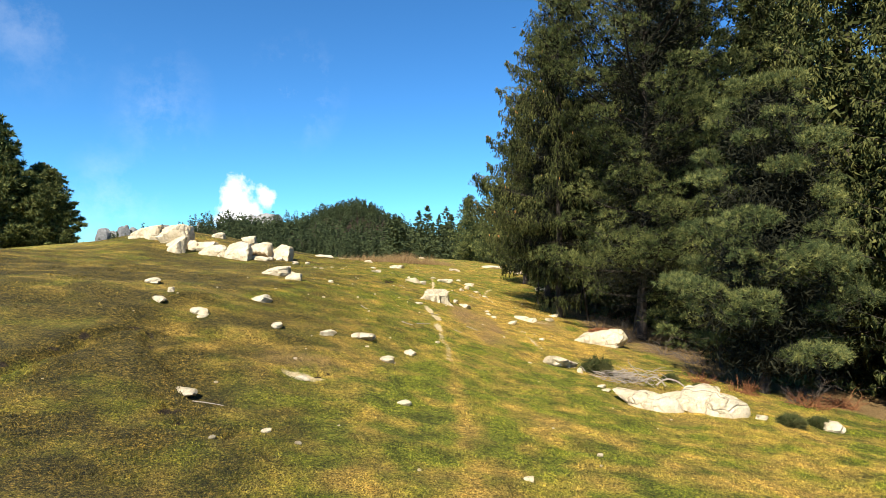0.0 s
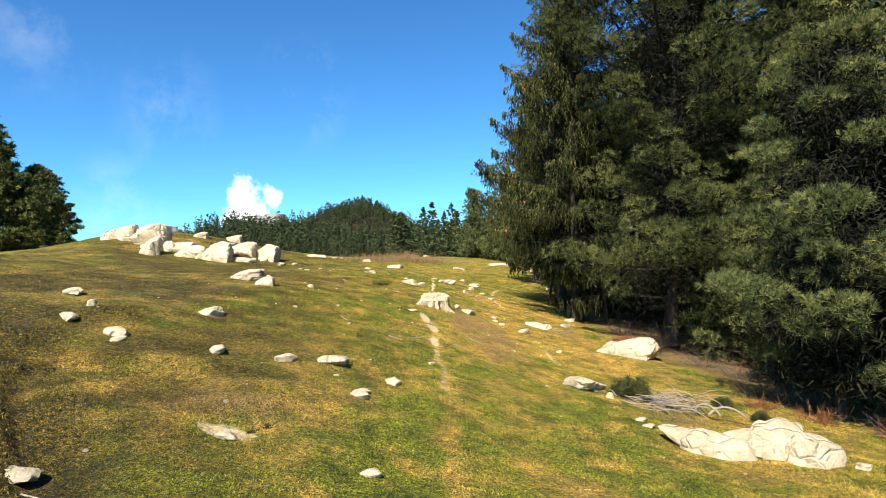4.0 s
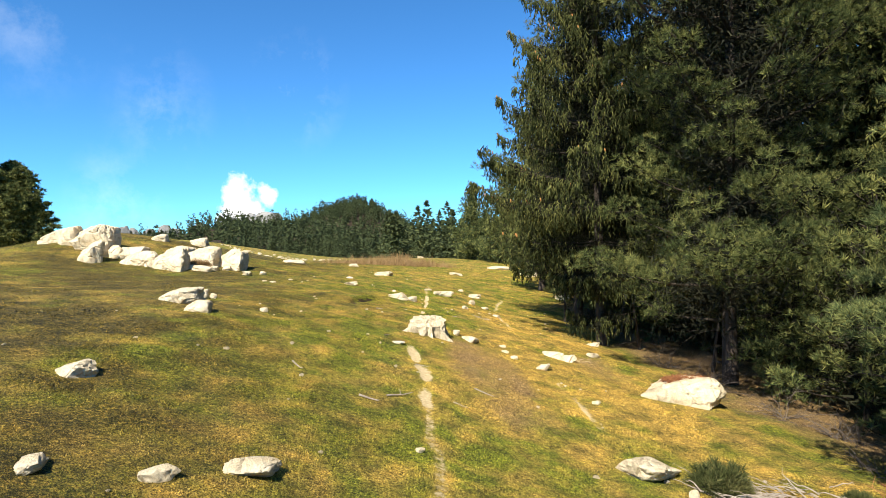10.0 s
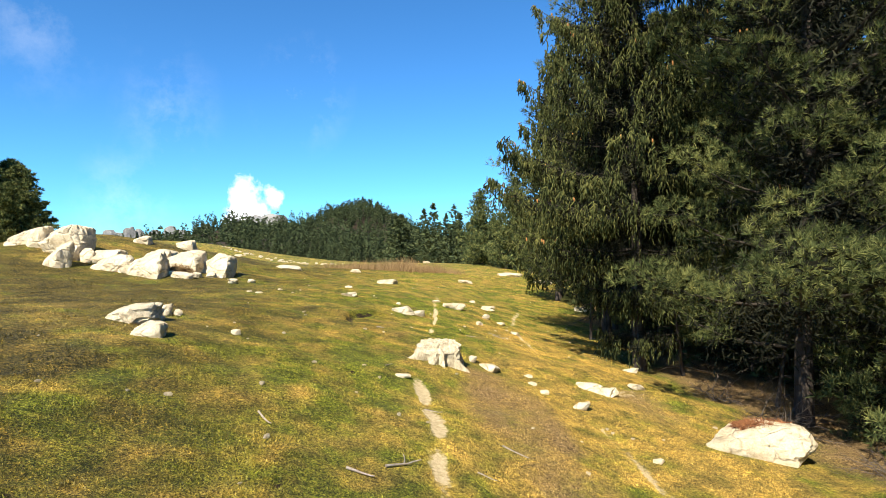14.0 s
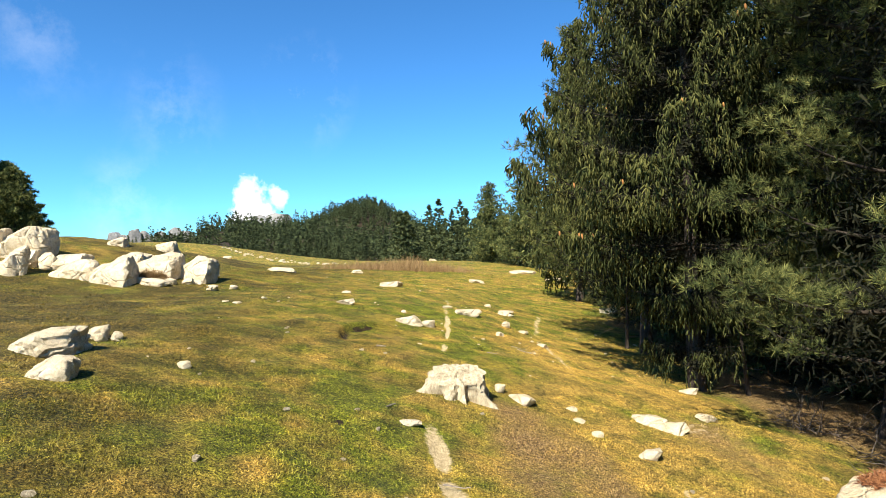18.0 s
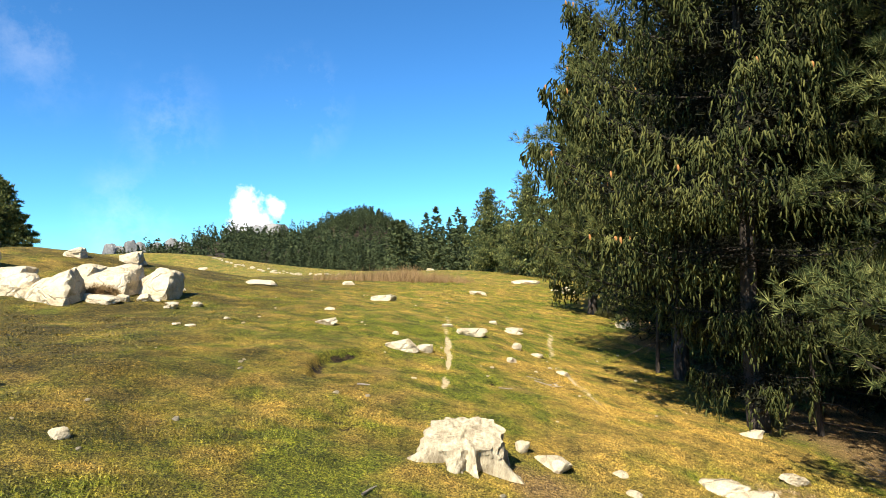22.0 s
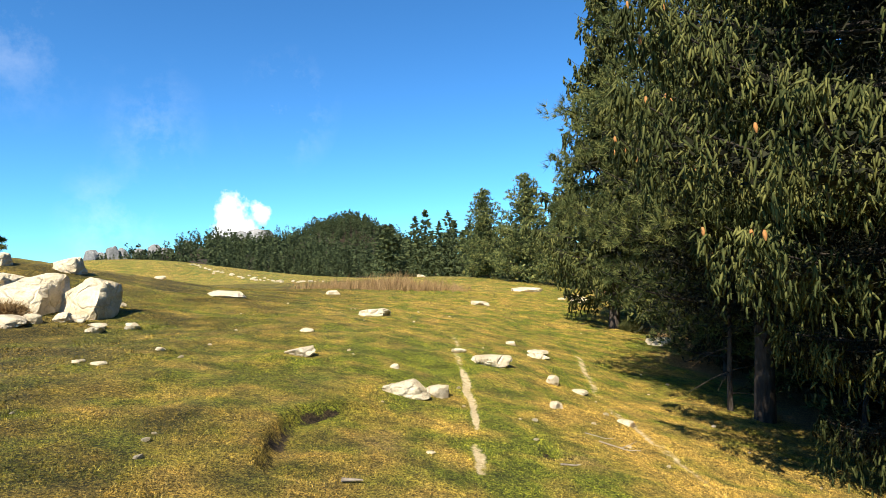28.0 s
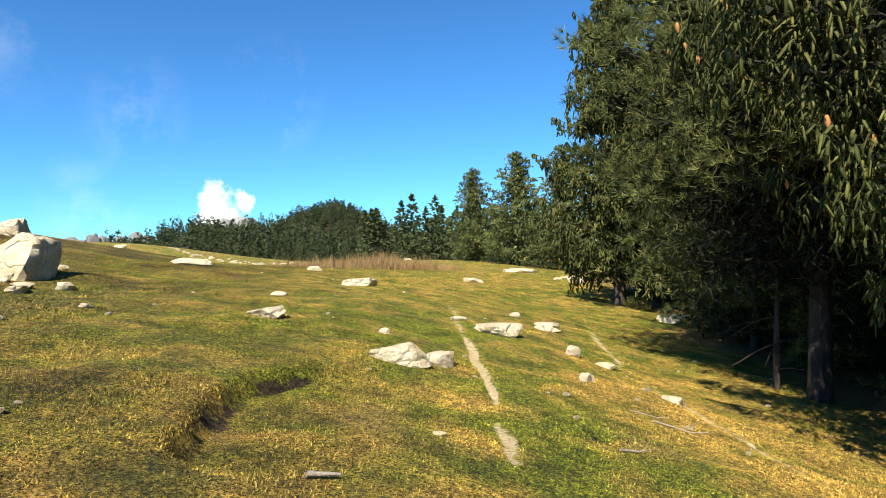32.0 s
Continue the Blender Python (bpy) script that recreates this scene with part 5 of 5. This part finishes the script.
def dead_snag(x, y, h, seed):
    """A thin dead pole with bare side twigs, in the shade of the trees."""
    rng = np.random.default_rng(seed)
    root = new("dead_sapling")
    line = bent((0, 0, -0.1), (rng.normal() * 0.06, rng.normal() * 0.06, 1), h, rng, 8, 0, 0.05)
    part("trunk", mesh_of("trunk", *tube(line, np.linspace(0.05, 0.015, 8), 7), True), BARK, root)
    for k in range(16):
        i = rng.integers(1, 7)
        a = rng.uniform(0, 2 * np.pi)
        v, q = tube(bent(line[i], (math.cos(a), math.sin(a), rng.uniform(-0.3, 0.25)), rng.uniform(0.4, 1.1), rng, 6, 0.2), np.linspace(0.012, 0.003, 6), 4)
        part("bare_branch", mesh_of("bare_branch", v, q, True), BARK, root)
    root.matrix_world = pose(x, y, float(rough_ground(x, y)))
    return tagged(root, "thin dead sapling with bare brittle side branches", "dead tree", "dead saplings")


for i, (x, y, h) in enumerate(((6.15, 20.4, 2.4), (7.0, 15.9, 2.6), (5.2, 22.6, 2.2), (5.5, 25.4, 2.6), (8.3, 20.0, 3.0), (3.95, 26.3, 2.6))):
    dead_snag(x, y, h, 90 + i)


def stick(x, y, turn, length, r, seed, fork=False):
    """A bleached stick lying in the grass."""
    rng = np.random.default_rng(seed)
    root = new("stick")
    z = float(rough_ground(x, y))
    a = radians(turn)
    line = on_ground(bent((x - math.cos(a) * length / 2, y - math.sin(a) * length / 2, z), (math.cos(a), math.sin(a), 0), length, rng, 9, 0, 0.12), r + 0.008)
    v, q = tube(line - (x, y, z), np.linspace(r, r * 0.45, 9), 6)
    part("stem", mesh_of("stem", v, q, True), GREY_WOOD, root)
    if fork:
        side = on_ground(bent(line[4], (math.cos(a + 0.9), math.sin(a + 0.9), 0.1), length * 0.5, rng, 6), r + 0.01)
        v, q = tube(side - (x, y, z), np.linspace(r * 0.7, r * 0.3, 6), 5)
        part("side_twig", mesh_of("side_twig", v, q, True), GREY_WOOD, root)
    root.matrix_world = pose(x, y, z)
    return tagged(root, "bleached dead stick lying in short grass", "stick", "fallen sticks")


for i, (x, y, turn, ln, r, fork) in enumerate(((-0.77, 13.82, -8, 0.26, 0.014, 0), (-0.42, 14.2, 40, 0.42, 0.013, 1), (0.7, 15.25, -30, 0.3, 0.010, 0), (-1.8, 14.5, -50, 0.28, 0.012, 0),
        (-2.45, 6.62, -25, 0.46, 0.008, 0), (-1.33, 20.42, 25, 0.16, 0.016, 0), (1.15, 22.71, -15, 0.42, 0.008, 1), (0.42, 21.65, 20, 0.2, 0.010, 0), (1.0, 23.0, -20, 0.3, 0.006, 0),
        (-0.2, 15.9, 10, 0.22, 0.008, 0), (0.35, 14.4, -20, 0.2, 0.008, 0), (-0.9, 17.6, 70, 0.2, 0.010, 0))):
    stick(x, y, turn, ln, r, 120 + i, bool(fork))


# ---------------------------------------------------------------- far crags and the line of stones on the crest
CRAG = make_plain("grey_crag", (0.09, 0.09, 0.085), (0.30, 0.29, 0.27), 0.35)


def crag(x, y, w, h, top, seed, label):
    me = rock_mesh("crag", (w, w * 0.6, h), seed, 0.0, 26, 4, 0.3, soft=60.0)
    me.materials.clear()
    ob = part("crag", me, CRAG)
    ob.matrix_world = pose(x, y, top - h * 0.5)
    return tagged(ob, label, "crag", "far crags")


for i, (x, y, w, h, top) in enumerate(((-346, 690, 22, 30, 28), (-338, 694, 14, 24, 26), (-369, 690, 18, 26, 25), (-360, 694, 12, 22, 22), (-325, 700, 16, 24, 25), (-306, 700, 20, 26, 29), (-294, 700, 14, 22, 25), (-272, 700, 18, 24, 24),
        (-132, 474, 20, 22, 29), (-154, 462, 8, 20, 25), (-142, 470, 8, 20, 28), (-126, 476, 16, 18, 28.5), (-180, 470, 9, 20, 22))):
    crag(x, y, w, h, top, 140 + i, "distant bare grey crag above the woods")

crest_rng = random.Random(8)
crest_stones = [rock_mesh("stone", (1, 0.8, 0.55), 160 + i, 0.2, 13, 3) for i in range(4)]
for i in range(64):
    f = i / 63
    y = 59.0 + 27.0 * f + crest_rng.gauss(0, 0.8)
    x = -9.7 - 18.4 * f ** 1.15 + crest_rng.gauss(0, 0.4)
    w = crest_rng.uniform(0.14, 0.42)
    ob = part("stone", crest_stones[i % 4], ROCK)
    ob.matrix_world = pose(x, y, float(rough_ground(x, y)) + 0.08 * w, 0, 0, crest_rng.uniform(0, 360)) @ Matrix.Scale(w, 4)
    tagged(ob, "pale stone in a broken line along the crest", "rock", "crest stones")

pebble_rng = random.Random(12)
pebbles = [rock_mesh("pebble", (1, 0.8, 0.5), 180 + i, 0.2, 12, 2) for i in range(4)]
for i in range(110):
    x, y = pebble_rng.uniform(-5, 4.5), pebble_rng.uniform(5, 34)
    w = pebble_rng.uniform(0.03, 0.085)
    ob = part("pebble", pebbles[i % 4], ROCK)
    ob.matrix_world = pose(x, y, float(rough_ground(x, y)) + 0.12 * w, 0, 0, pebble_rng.uniform(0, 360)) @ Matrix.Scale(w, 4)
    tagged(ob, "small pale pebble in short turf", "pebble", "pebbles")


def litter_pad(x, y, w, d, lift, seed):
    """A thin drift of rusty needles lying on top of a stone."""
    rng = np.random.default_rng(seed)
    n = 900
    a, r = rng.uniform(0, 2 * np.pi, n), np.sqrt(rng.uniform(0, 1, n))
    base = np.stack([np.cos(a) * r * w, np.sin(a) * r * d, rng.uniform(-0.03, 0.025, n) - 0.03 * r], -1)
    way = np.stack([rng.normal(size=n), rng.normal(size=n), rng.normal(size=n) * 0.25 + 0.1], -1)
    v, t = needles(base, way, np.full(n, 0.09), 0.014, 3, 0.4, rng)
    ob = part("needle_litter", mesh_of("needle_litter", v, t), RUST)
    ob.matrix_world = pose(x, y, float(rough_ground(x, y)) + lift)
    return tagged(ob, "drift of rusty fallen needles on a pale slab", "needle litter")


litter_pad(SLAB_ROW[0] + 0.12, SLAB_ROW[1] + 0.08, SLAB_ROW[2] * 0.28, SLAB_ROW[2] * 0.15, SLAB_ROW[3] * 0.60, 95)
